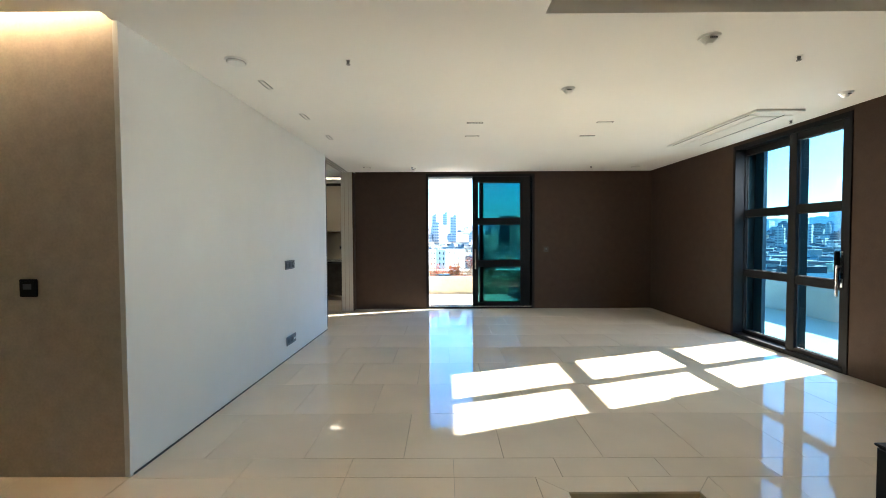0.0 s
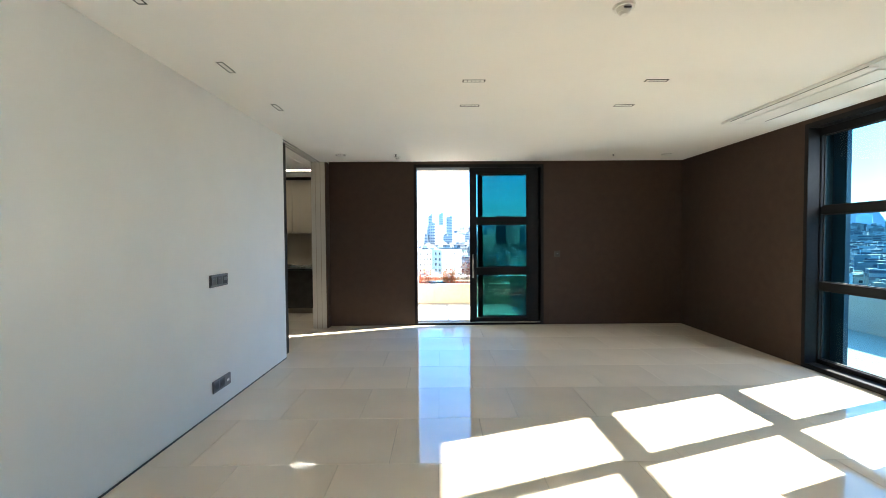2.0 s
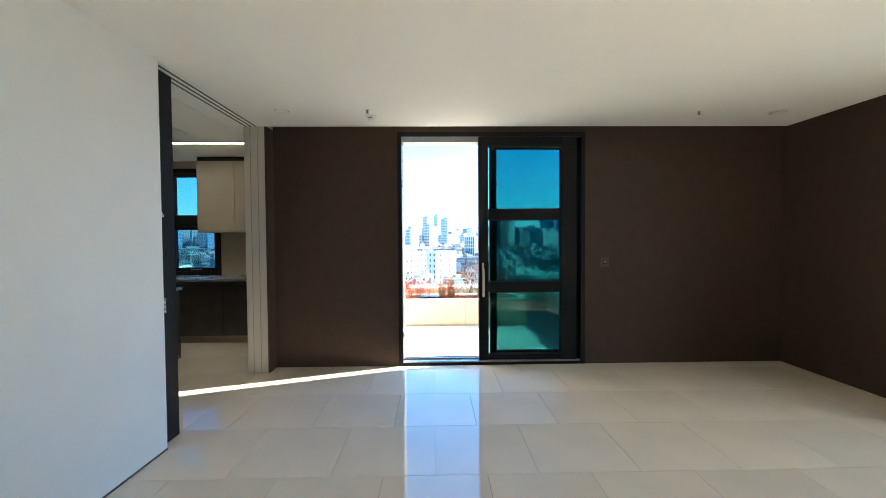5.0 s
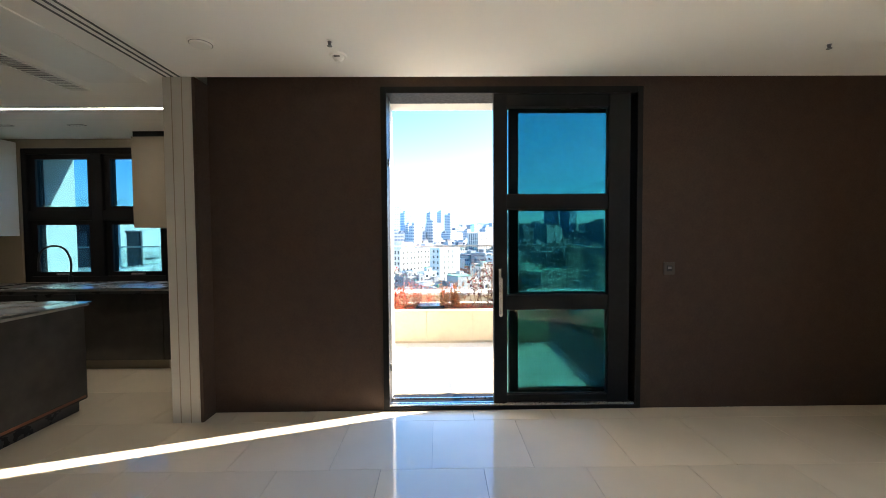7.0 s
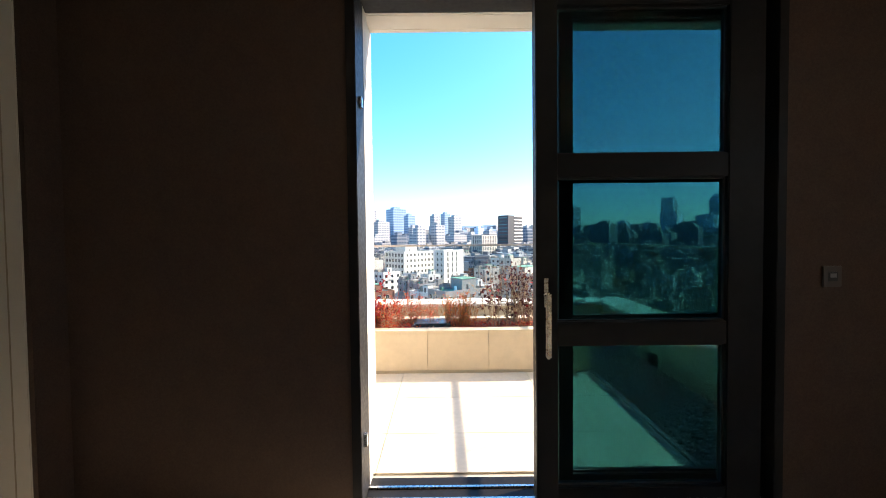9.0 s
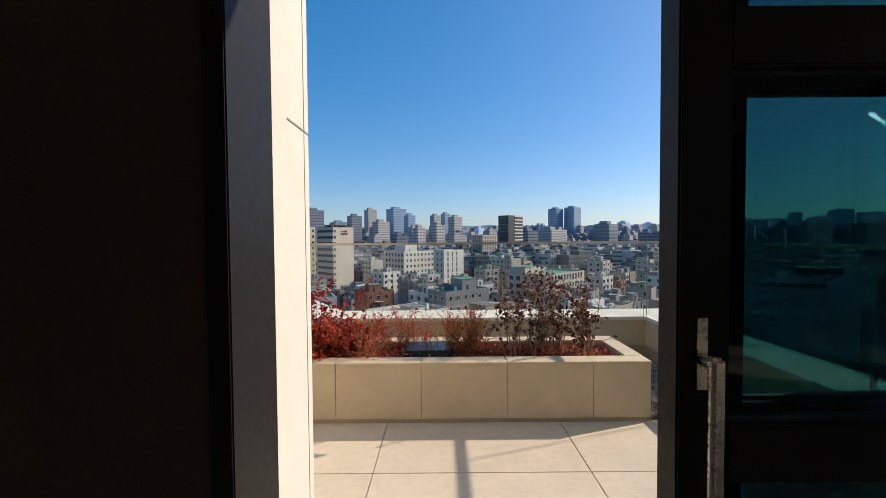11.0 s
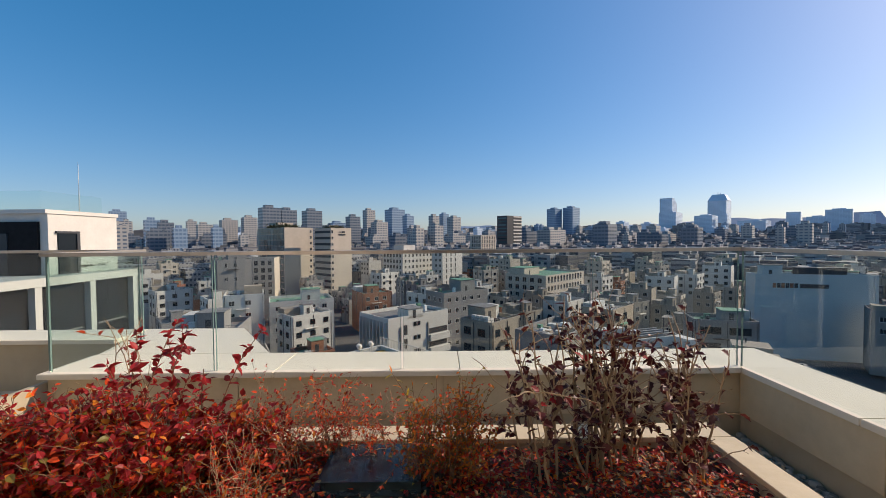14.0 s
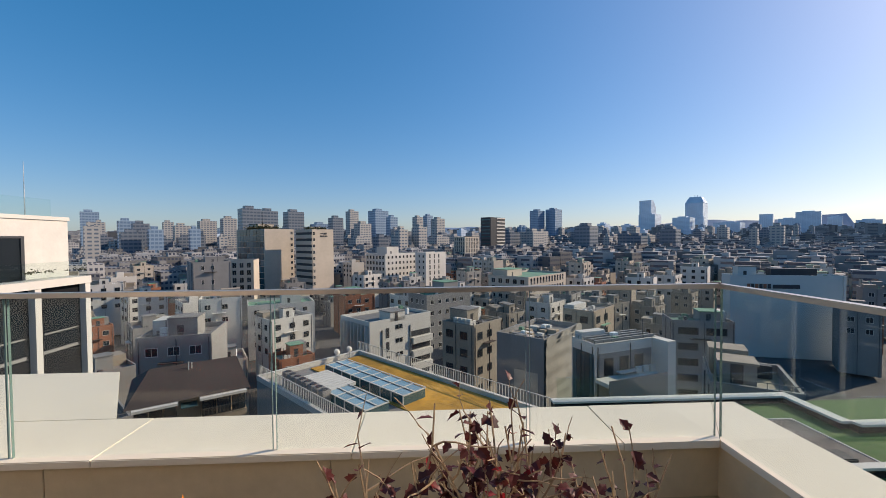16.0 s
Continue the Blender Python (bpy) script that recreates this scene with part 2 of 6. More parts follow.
# solid dark strip that paints the shade line at the wall's foot
structure("baseboard", quad_slab([(LEFT + 0.003, 6.44), (LEFT - 0.004, 6.44), (-1.502, 2.86), (-1.495, 2.86)], 0.0, 0.012), M_DARKPL, "thin dark strip painting a shadow gap under the white wall", "baseboard")
# kitchen shell, its outer wing and the pier beside the sliding doors
structure("wall_kitchen", boxed((-6.0, -4.57, 9.78, 10.05, 0.0, 3.0), (-2.84, -1.379, 9.78, 10.05, 0.0, 3.0), (-4.57, -2.84, 9.78, 10.05, 2.46, 3.0), (-4.57, -2.84, 9.78, 10.05, 0.0, 0.86)), M_CABINET, "kitchen wall with a window above the worktop", "wall")
wing = structure("wall_wing", boxed((-1.378, -1.262, 8.392, 10.478, -0.3, 3.4), (-6.0, -4.57, 10.052, 10.5, -0.3, 3.4), (-2.84, -1.38, 10.052, 10.478, -0.3, 3.4), (-4.57, -2.84, 10.052, 10.5, 2.46, 3.4), (-4.57, -2.84, 10.052, 10.5, -0.3, 0.86)), M_STONEW, "pale stone-clad outer wall of the kitchen wing", "wall")
facade = structure("facade", boxed((-1.24, -0.03, BACK_OUT + 0.002, 8.535, -0.3, 3.4), (2.12, RIGHT_OUT, BACK_OUT + 0.002, 8.535, -0.3, 3.4), (-0.03, 2.12, BACK_OUT + 0.002, 8.535, 2.52, 3.4)), M_STONEW, "pale stone cladding of the outer wall", "facade")
for z0, z1 in ((0.0, 1.587), (1.592, 2.50)):
    part("reveal_slab", boxed((-0.0295, -0.012, BACK_OUT + 0.004, 8.538, z0, z1), bevel=0.0015), M_STONEW, facade)
    part("front_slab", boxed((-1.238, -0.012, 8.542, 8.58, z0, z1), bevel=0.002), M_STONEW, facade)
    part("front_slab", boxed((2.12, RIGHT_OUT, 8.542, 8.58, z0, z1), bevel=0.002), M_STONEW, facade)
part("front_slab", boxed((-1.238, RIGHT_OUT, 8.542, 8.58, 2.504, 3.4), bevel=0.002), M_STONEW, facade)
part("head_slab", boxed((-0.012, 2.119, BACK_OUT + 0.004, 8.538, 2.502, 2.519), bevel=0.0015), M_STONEW, facade)
structure("door_lining", boxed((-0.046, -0.002, 8.30, 8.388, 0.0, 2.545), (-0.0, 2.0, 8.372, 8.388, 2.50, 2.545)), M_STONEW, "pale stone lining of the door opening", "trim")
pier = structure("pier", boxed((-1.61, -1.402, 7.95, 8.118, 0.0, H), bevel=0.003), M_PANEL, "ivory panelled pier beside the sliding doors", "wall")
for z0, z1 in ((-0.3, 0.39), (0.395, 1.588), (1.592, 2.788), (2.792, 3.4)):
    part("cladding", boxed((-1.261, -1.24, 8.452, 10.50, z0, z1), (-2.84, -1.262, 10.479, 10.50, z0, z1), bevel=0.0015), M_STONEW, wing)
# added lamp hidden in the side window's head, standing in for sky light
head = new("window_head_fill", bpy.data.lights.new("window_head_fill", "AREA"))
head.data.shape, head.data.size, head.data.size_y, head.data.energy, head.data.color = "RECTANGLE", 0.06, 1.2, 9, (0.95, 0.97, 1.0)
head.matrix_world = look((4.485, 5.14, 2.43), (2.6, 4.9, 0.2))
structure("pier_return", boxed((-1.401, -1.379, 7.955, 8.119, 0.0, H)), M_BROWN, "brown papered return beside the pier", "wall")
structure("window_jamb", boxed((4.472, RIGHT_OUT + 0.01, 5.835, 5.999, 0.0, 2.468), (4.472, RIGHT_OUT + 0.01, 4.441, 4.455, 0.0, 2.468)), mat("dark_blue_grey_jamb", (0.045, 0.06, 0.085), 0.6), "dark blue-grey outer jambs of the side window", "trim")


# ---- sliding door and windows ----
def glazed_leaf(root, name, x0, x1, y0, y1, z0, z1, stile_l, stile_r, rails, pane_mat):
    """A leaf in local space: stiles, rails at the heights given, a pane between each pair of rails. rails: (bottom, top) pairs."""
    leaf = part(name, boxed((x0, x0 + stile_l, y0, y1, z0, z1), (x1 - stile_r, x1, y0, y1, z0, z1), bevel=0.004), M_FRAME, root)
    a, b = x0 + stile_l, x1 - stile_r
    for k, (lo, hi) in enumerate(rails):
        part("rail", boxed((a - 0.002, b + 0.002, y0 + 0.003, y1 - 0.003, lo, hi), bevel=0.004), M_FRAME, leaf)
    yc = (y0 + y1) / 2
    for (lo, hi), (lo2, hi2) in zip(rails, rails[1:]):
        p = part("pane", boxed((a - 0.004, b + 0.004, yc - 0.003, yc + 0.003, hi - 0.004, lo2 + 0.004)), pane_mat, leaf)
        p.visible_shadow = False
        g = bmesh.new()
        for s in ((a, a + 0.008, yc - 0.012, yc + 0.012, hi, lo2), (b - 0.008, b, yc - 0.012, yc + 0.012, hi, lo2), (a + 0.008, b - 0.008, yc - 0.012, yc + 0.012, hi, hi + 0.008), (a + 0.008, b - 0.008, yc - 0.012, yc + 0.012, lo2 - 0.008, lo2)):
            box(g, *s)
        part("gasket", g, M_GASKET, leaf)
    return leaf


def lever(root, x, y, z, turn=0.0):
    """A long lever handle with its plate, lock and key plate, on a leaf facing local -y."""
    h = part("handle", boxed((x - 0.016, x + 0.016, y - 0.012, y, z - 0.02, z + 0.13), bevel=0.006), M_STEEL, root, "brushed steel lever handle")
    bm = bmesh.new()
    cyl(bm, x, y - 0.05, z + 0.045, 0.04, 0.012, axis="Y")
    box(bm, x - 0.013, x + 0.013, y - 0.062, y - 0.042, z - 0.25, z + 0.06, bevel=0.007)
    part("lever", bm, M_STEEL, h)
    part("key_plate", boxed((x - 0.012, x + 0.012, y - 0.008, y, z + 0.16, z + 0.20), bevel=0.003), M_STEEL, h)
    part("lock_plate", boxed((x - 0.013, x + 0.013, y - 0.008, y, z - 0.16, z - 0.07), bevel=0.003), M_STEEL, h)
    return h


def outer_frame(root, w, h, depth, sill=0.05):
    part("frame", boxed((0, 0.045, -0.012, depth, 0, h), (w - 0.045, w, -0.012, depth, 0, h), (0.045, w - 0.045, -0.012, depth, h - 0.05, h), (0.045, w - 0.045, -0.012, depth, 0.0, sill), bevel=0.003), M_FRAME, root)


door = thing("door_1", pose(-0.048, BACK, 0), "black aluminium sliding terrace door, slid half open", "sliding door", "", "structure")
outer_frame(door, 2.048, 2.545, 0.24, 0.03)
RAILS = ((0.05, 0.11), (0.80, 0.912), (1.598, 1.71), (2.397, 2.50))
leaf = glazed_leaf(door, "sliding_leaf", 0.881, 1.96, 0.01, 0.08, 0.04, 2.50, 0.101, 0.17, RAILS, M_WINGLASS)
glazed_leaf(door, "fixed_leaf", 1.02, 2.0, 0.115, 0.19, 0.03, 2.50, 0.070, 0.11, RAILS, M_WINGLASS)
lever(leaf, 0.928, 0.02, 1.0)
part("track", boxed((0.045, 2.0, 0.045, 0.06, 0.03, 0.04), (0.045, 2.0, 0.14, 0.155, 0.03, 0.04), (0.045, 2.0, 0.0, 0.02, 0.03, 0.045)), M_STEEL, door, "steel floor track")
part("keep", boxed((0.045, 0.06, 0.05, 0.08, 0.30, 0.36), (0.045, 0.06, 0.05, 0.08, 1.95, 2.0)), M_STEEL, door)

win = thing("window_1", pose(RIGHT, 6.0, 0, 0, 0, -90), "tall black aluminium sliding window with tinted panes", "window", "", "structure")
outer_frame(win, 1.56, 2.547, 0.26, 0.05)
RAILS2 = ((0.05, 0.095), (0.815, 0.905), (1.605, 1.695), (2.42, 2.50))
glazed_leaf(win, "fixed_leaf", 0.046, 0.89, 0.115, 0.20, 0.05, 2.51, 0.012, 0.09, RAILS2, M_SIDEGLASS)
leaf2 = glazed_leaf(win, "sliding_leaf", 0.83, 1.514, 0.02, 0.095, 0.05, 2.51, 0.105, 0.075, RAILS2, M_SIDEGLASS)
lever(leaf2, 1.462, 0.02, 1.0)
part("grip", boxed((1.425, 1.445, -0.03, 0.02, 0.88, 1.20), bevel=0.005), M_FRAME, leaf2, "black pull grip")

kwin = thing("window_2", pose(-4.57, 9.78, 0.86), "black aluminium kitchen window with four lights", "window", "", "structure")
part("frame", boxed((0, 0.06, 0.02, 0.24, 0, 1.6), (1.67, 1.73, 0.02, 0.24, 0, 1.6), (0.06, 1.67, 0.02, 0.24, 1.53, 1.6), (0.06, 1.67, 0.02, 0.24, 0, 0.07), (0.82, 0.95, 0.02, 0.24, 0.07, 1.53), (0.06, 0.82, 0.02, 0.24, 0.74, 0.86), (0.95, 1.67, 0.02, 0.24, 0.74, 0.86), bevel=0.004), M_FRAME, kwin)
for x0, x1 in ((0.06, 0.82), (0.95, 1.67)):
    for z0, z1 in ((0.07, 0.74), (0.86, 1.53)):
        s = part("sash", boxed((x0, x0 + 0.07, 0.06, 0.12, z0, z1), (x1 - 0.07, x1, 0.06, 0.12, z0, z1), (x0 + 0.07, x1 - 0.07, 0.06, 0.12, z0, z0 + 0.05), (x0 + 0.07, x1 - 0.07, 0.06, 0.12, z1 - 0.05, z1)), M_FRAME, kwin)
        part("pane", boxed((x0 + 0.06, x1 - 0.06, 0.087, 0.093, z0 + 0.04, z1 - 0.04)), M_KITGLASS, s)
    part("handle", boxed((x0 + 0.30, x0 + 0.46, 0.03, 0.06, 0.085, 0.105), bevel=0.004), M_STEEL, kwin, "steel window handle")


# ---- living room fittings ----
def downlight(x, y, rz=0):
    """A slim recessed light with five small reflectors in a black trim."""
    t = thing("downlight", pose(x, y, H, 0, 0, rz), "slim black-trimmed linear downlight in the ceiling, switched off", "downlight", "linear downlights in the ceiling")
    w, d = 0.17, 0.045
    part("trim", boxed((-w / 2, w / 2, -d / 2, -d / 2 + 0.006, -0.003, 0.001), (-w / 2, w / 2, d / 2 - 0.006, d / 2, -0.003, 0.001), (-w / 2, -w / 2 + 0.006, -d / 2 + 0.006, d / 2 - 0.006, -0.003, 0.001), (w / 2 - 0.006, w / 2, -d / 2 + 0.006, d / 2 - 0.006, -0.003, 0.001)), M_BLACK, t)
    part("backing", boxed((-w / 2 + 0.006, w / 2 - 0.006, -d / 2 + 0.006, d / 2 - 0.006, -0.0012, 0.001)), M_BLACK, t)
    for k in range(5):
        bm = bmesh.new()
        xc = (k - 2) * 0.031
        box(bm, xc - 0.0135, xc + 0.0135, -0.0145, 0.0145, -0.0024, -0.0012)
        part("reflector", bm, M_CEIL, t)
    return t


first = downlight(0.625, 4.835)
for x, y in ((0.635, 5.39), (1.998, 4.845), (2.012, 5.405)):
    copy_thing(first, pose(x, y, H))
for x, y in ((-1.10, 3.768), (-1.084, 4.586), (-1.077, 5.412)):
    copy_thing(first, pose(x, y, H, 0, 0, 90))


def ceiling_disc(name, label, category, x, y, rim, dome, hue=M_PLASTIC):
    t = thing(name, pose(x, y, H), label, category)
    bm = bmesh.new()
    cyl(bm, 0, 0, -0.012, 0.0, rim * 0.93, rim, 40)
    part("base", bm, hue, t)
    if dome:
        bm = bmesh.new()
        cyl(bm, 0, 0, -0.032, -0.012, rim * 0.55, rim * 0.72, 32)
        cyl(bm, 0, 0, -0.044, -0.032, rim * 0.30, rim * 0.50, 24)
        part("sensor", bm, M_PLASTIC, t)
        part("vent", boxed((-rim * 0.35, rim * 0.35, -rim * 0.725, -rim * 0.66, -0.027, -0.019)), M_DARKPL, t)
    else:
        bm = bmesh.new()
        cyl(bm, 0, 0, -0.0135, -0.0121, rim * 0.86, rim * 0.86, 40)
        part("groove", bm, M_DARKPL, t)
        bm = bmesh.new()
        cyl(bm, 0, 0, -0.022, -0.0136, rim * 0.74, rim * 0.82, 40)
        part("cover", bm, hue, t)
    return t


for x, y in ((1.31, 3.887), (-0.245, 7.61)):
    ceiling_disc("smoke_detector", "round white smoke detector on the ceiling", "smoke detector", x, y, 0.055, True)
ceiling_disc("heat_detector", "white domed sensor on the ceiling", "sensor", 1.905, 3.062, 0.062, True)
ceiling_disc("heat_detector", "white domed sensor near the window", "sensor", 3.686, 4.011, 0.05, True)
ceiling_disc("speaker", "round white ceiling speaker cover", "speaker", -1.107, 3.339, 0.07, False)
ceiling_disc("speaker", "round white ceiling speaker cover", "speaker", -1.022, 7.435, 0.075, False)
ceiling_disc("speaker", "round white ceiling speaker cover", "speaker", 3.586, 7.486, 0.075, False)
for x, y in ((-0.349, 3.344), (2.684, 3.329), (-0.249, 7.424), (2.821, 7.47), (3.93, 4.82)):
    t = thing("sprinkler", pose(x, y, H), "small fire sprinkler head in the ceiling", "sprinkler", "sprinklers in the ceiling")
    bm = bmesh.new()
    cyl(bm, 0, 0, -0.004, 0, 0.022, seg=20)
    part("ring", bm, M_PLASTIC, t)
    bm = bmesh.new()
    cyl(bm, 0, 0, -0.028, -0.004, 0.007, 0.012, 12)
    cyl(bm, 0, 0, -0.031, -0.028, 0.015, 0.015, 12)
    part("nozzle", bm, M_GREYPL, t)

ac = thing("air_conditioner", pose(3.51, 5.2, H), "white ceiling cassette air conditioner with closed flaps", "air conditioner")
part("panel", boxed((-0.24, 0.24, -0.76, 0.76, -0.022, 0.0), bevel=0.008), M_PLASTIC, ac)
part("grille", boxed((-0.11, 0.11, -0.60, 0.60, -0.031, -0.0225), bevel=0.004), M_PLASTIC, ac)
for x in (-0.185, 0.165):
    part("flap", boxed((x - 0.03, x + 0.05, -0.64, 0.64, -0.029, -0.0225), bevel=0.003), M_CEIL, ac)
    part("slot", boxed((x - 0.036, x - 0.030, -0.64, 0.64, -0.0255, -0.0222)), M_DARKPL, ac)


def wall_plate(name, label, category, m, w, h, plate, modules):
    """A plate on a wall in local x-z, proud towards -y, with square modules in it."""
    t = thing(name, m, label, category)
    part("plate", boxed((-w / 2, w / 2, -0.010, 0.0, -h / 2, h / 2), bevel=0.003), plate, t)
    for kind, x, s in modules:
        if kind == "switch":
            part("rocker", boxed((x - s / 2, x + s / 2, -0.0145, -0.0101, -s / 2, s / 2), bevel=0.002), M_DARKPL, t)
            part("marker", boxed((x - s * 0.2, x + s * 0.2, -0.0152, -0.0146, s * 0.22, s * 0.30)), M_GREYPL, t)
        if kind == "socket":
            part("well", boxed((x - s / 2, x + s / 2, -0.013, -0.0101, -s / 2, s / 2), bevel=0.002), M_DARKPL, t)
            bm = bmesh.new()
            cyl(bm, x, -0.0142, 0.0, 0.0012, s * 0.36, axis="Y", seg=20)
            part("socket", bm, M_BLACK, t)
        if kind == "jack":
            part("cover", boxed((x - s / 2, x + s / 2, -0.013, -0.0101, -s / 2, s / 2), bevel=0.002), M_GREYPL, t)
            part("jack", boxed((x - s * 0.25, x + s * 0.25, -0.0140, -0.0131, -s * 0.2, s * 0.12)), M_PLASTIC, t)
        if kind == "screen":
            part("button", boxed((x - s / 2, x + s / 2, -0.0135, -0.0101, -s / 2, s / 2), bevel=0.002), M_BLACK, t)
            part("display", boxed((x - s * 0.32, x + s * 0.32, -0.0142, -0.0136, -s * 0.1, s * 0.32)), M_GREYPL, t)
    return t


LW = -1.4605
wall_plate("light_switch", "dark grey triple switch plate on the white wall", "switch", pose(LW, 5.10, 1.056, 0, 0, 89), 0.255, 0.10, M_GREYPL, (("switch", -0.08, 0.066), ("switch", 0.0, 0.066), ("screen", 0.08, 0.066)))
wall_plate("power_outlet", "dark grey socket plate with two sockets and a jack", "power outlet", pose(LW, 5.11, 0.203, 0, 0, 89), 0.255, 0.10, M_GREYPL, (("socket", -0.08, 0.07), ("socket", 0.0, 0.07), ("jack", 0.08, 0.066)))
wall_plate("light_switch", "small brown switch plate on the brown wall", "switch", pose(2.22, BACK - 0.0005, 1.12), 0.09, 0.10, mat("brown_switch_plastic", (0.055, 0.045, 0.037), 0.45), (("screen", 0.0, 0.045),))
wall_plate("control_panel", "black square control panel on the beige wall", "control panel", pose(-2.04, 2.8395, 1.085), 0.10, 0.10, M_BLACK, (("screen", 0.0, 0.075),))

# the cove light over the entry wall, and the kitchen's light line
cove = thing("cove_light", pose(-3.6, 2.77, H + 0.17), "warm light strip hidden in the ceiling cove", "cove light")
part("strip", boxed((-2.2, 2.0, -0.012, 0.012, 0.0, 0.015)), glow("warm_led", (1.0, 0.74, 0.48), 6.5), cove)
line = thing("line_light", pose(-3.6, 8.66, H), "lit white light line in the kitchen ceiling", "line light")
part("profile", boxed((-2.3, 2.0, -0.03, -0.02, -0.004, 0.0), (-2.3, 2.0, 0.02, 0.03, -0.004, 0.0)), M_PLASTIC, line)
part("diffuser", boxed((-2.3, 2.0, -0.02, 0.02, -0.003, 0.0)), glow("white_led", (1.0, 0.88, 0.72), 5), line, "lit white diffuser")

# sliding pocket doors and their track beside the kitchen
pocket = thing("door_2", pose(-1.53, 6.442, 0), "black-edged sliding kitchen door pushed into its pocket", "sliding door", "", "structure")
part("leaf", boxed((-0.06, -0.02, 0, 0.16, 0.005, H - 0.01), bevel=0.003), M_FRAME, pocket)
part("edge_profile", boxed((0.0, 0.045, 0, 0.20, 0.005, H - 0.03), bevel=0.003), M_FRAME, pocket)
part("latch", boxed((0.046, 0.052, 0.06, 0.08, 0.9, 1.0), (0.046, 0.052, 0.06, 0.08, 1.55, 1.58)), M_STEEL, pocket)
structure("door_track", boxed((-1.59, -1.575, 6.44, 7.95, H - 0.004, H - 0.001), (-1.54, -1.525, 6.44, 7.95, H - 0.004, H - 0.001), (-1.49, -1.475, 6.44, 7.95, H - 0.004, H - 0.001)), M_DARKPL, "dark ceiling track of the sliding doors", "track")
for x in (-1.545, -1.47):
    part("groove", boxed((x - 0.003, x + 0.003, 7.9485, 7.952, 0.0, H)), M_CABINET, pier)

# ---- kitchen ----
counter = thing("worktop", pose(0, 0, 0), "grey stone worktop partly under protective film", "worktop")
part("slab", boxed((-5.9, -1.385, 9.10, 9.775, 0.84, 0.86), bevel=0.004), M_COUNTER, counter)
bm = bmesh.new()
bmesh.ops.create_grid(bm, x_segments=44, y_segments=14, size=0.5, matrix=Matrix.Translation((-2.73, 9.43, 0.868)) @ Matrix.Diagonal((2.66, 0.66, 1, 1)))
for v in bm.verts:
    v.co.z += 0.012 * noise.noise(v.co * 7) + 0.004
part("film", bm, M_FILM, counter, "crumpled clear protective film", smooth=True)
for k, (x0, x1) in enumerate(((-5.9, -5.1), (-5.1, -4.3), (-4.3, -3.4), (-3.4, -2.5), (-2.5, -1.385))):
    c = thing("base_cabinet", pose((x0 + x1) / 2, 9.16, 0), "dark kitchen base cabinet wrapped in film", "base cabinet", "base cabinets under the worktop")
    w = (x1 - x0) / 2 - 0.001
    part("carcass", boxed((-w, w, 0.02, 0.60, 0.10, 0.84)), M_CABDARK, c)
    part("plinth", boxed((-w, w, 0.06, 0.10, 0.0, 0.10)), M_CABINET, c)
    part("door", boxed((-w + 0.002, w - 0.002, 0.0, 0.019, 0.105, 0.80), bevel=0.002), M_DARKFILM if x0 > -3.5 else M_CABDARK, c)
sink = thing("sink", pose(-4.0, 9.42, 0.86), "dark sink set in the worktop", "sink")
part("basin", boxed((-0.40, -0.38, -0.22, 0.22, 0.0, 0.012), (0.38, 0.40, -0.22, 0.22, 0.0, 0.012), (-0.38, 0.38, -0.22, -0.20, 0.0, 0.012), (-0.38, 0.38, 0.20, 0.22, 0.0, 0.012)), M_FRAME, sink)
part("bowl", boxed((-0.38, 0.38, -0.20, 0.20, 0.0, 0.003)), M_BLACK, sink)


def tube(name, points, radius, material, parent, label=""):
    """A round tube along a smooth line."""
    cu = bpy.data.curves.new(name, "CURVE")
    cu.dimensions, cu.bevel_depth, cu.bevel_resolution, cu.resolution_u, cu.use_fill_caps = "3D", radius, 3, 6, True
    sp = cu.splines.new("BEZIER")
    sp.bezier_points.add(len(points) - 1)
    for b, p in zip(sp.bezier_points, points):
        b.co = p
        b.handle_left_type = b.handle_right_type = "AUTO"
    tmp = bpy.data.objects.new(name, cu)
    me = bpy.data.meshes.new_from_object(tmp)
    bpy.data.objects.remove(tmp)
    me.materials.clear()
    me.materials.append(material)
    for p in me.polygons:
        p.use_smooth = True
    ob = new(name, me)
    ob.parent = parent
    return tagged(ob, label) if label else ob


tap = thing("kitchen_tap", pose(-3.92, 9.68, 0.86), "black arched kitchen tap behind the sink", "tap")
bm = bmesh.new()
cyl(bm, 0, 0, 0, 0.09, 0.024, 0.022)
part("base", bm, M_BLACK, tap)
tube("spout", [(0, 0, 0.08), (0, 0, 0.30), (-0.05, -0.06, 0.43), (-0.13, -0.15, 0.42), (-0.17, -0.19, 0.30), (-0.17, -0.19, 0.22)], 0.011, M_BLACK, tap)
part("spray_head", cyl(bmesh.new(), -0.17, -0.19, 0.16, 0.26, 0.017, 0.015), M_BLACK, tap)
part("lever", boxed((0.02, 0.09, -0.008, 0.008, 0.07, 0.085), bevel=0.004), M_BLACK, tap)

for k, (x0, x1) in enumerate(((-2.97, -2.45), (-2.45, -1.92), (-1.92, -1.385))):
    c = thing("wall_cabinet", pose(x0, 9.42, 1.50), "taupe lacquered wall cabinet with a plain door", "wall cabinet", "wall cabinets over the worktop")
    part("carcass", boxed((0.001, x1 - x0 - 0.001, 0.02, 0.355, 0.0, 1.0)), M_CABINET, c)
    part("door", boxed((0.002, x1 - x0 - 0.002, 0.0, 0.0185, 0.002, 0.998), bevel=0.002), M_CABINET, c)
# solid black block in place of the shaded gap up to the ceiling
structure("cabinet_filler", boxed((-2.97, -1.385, 9.45, 9.775, 2.505, H)), M_BLACK, "black block painting the dark gap above the wall cabinets", "trim")
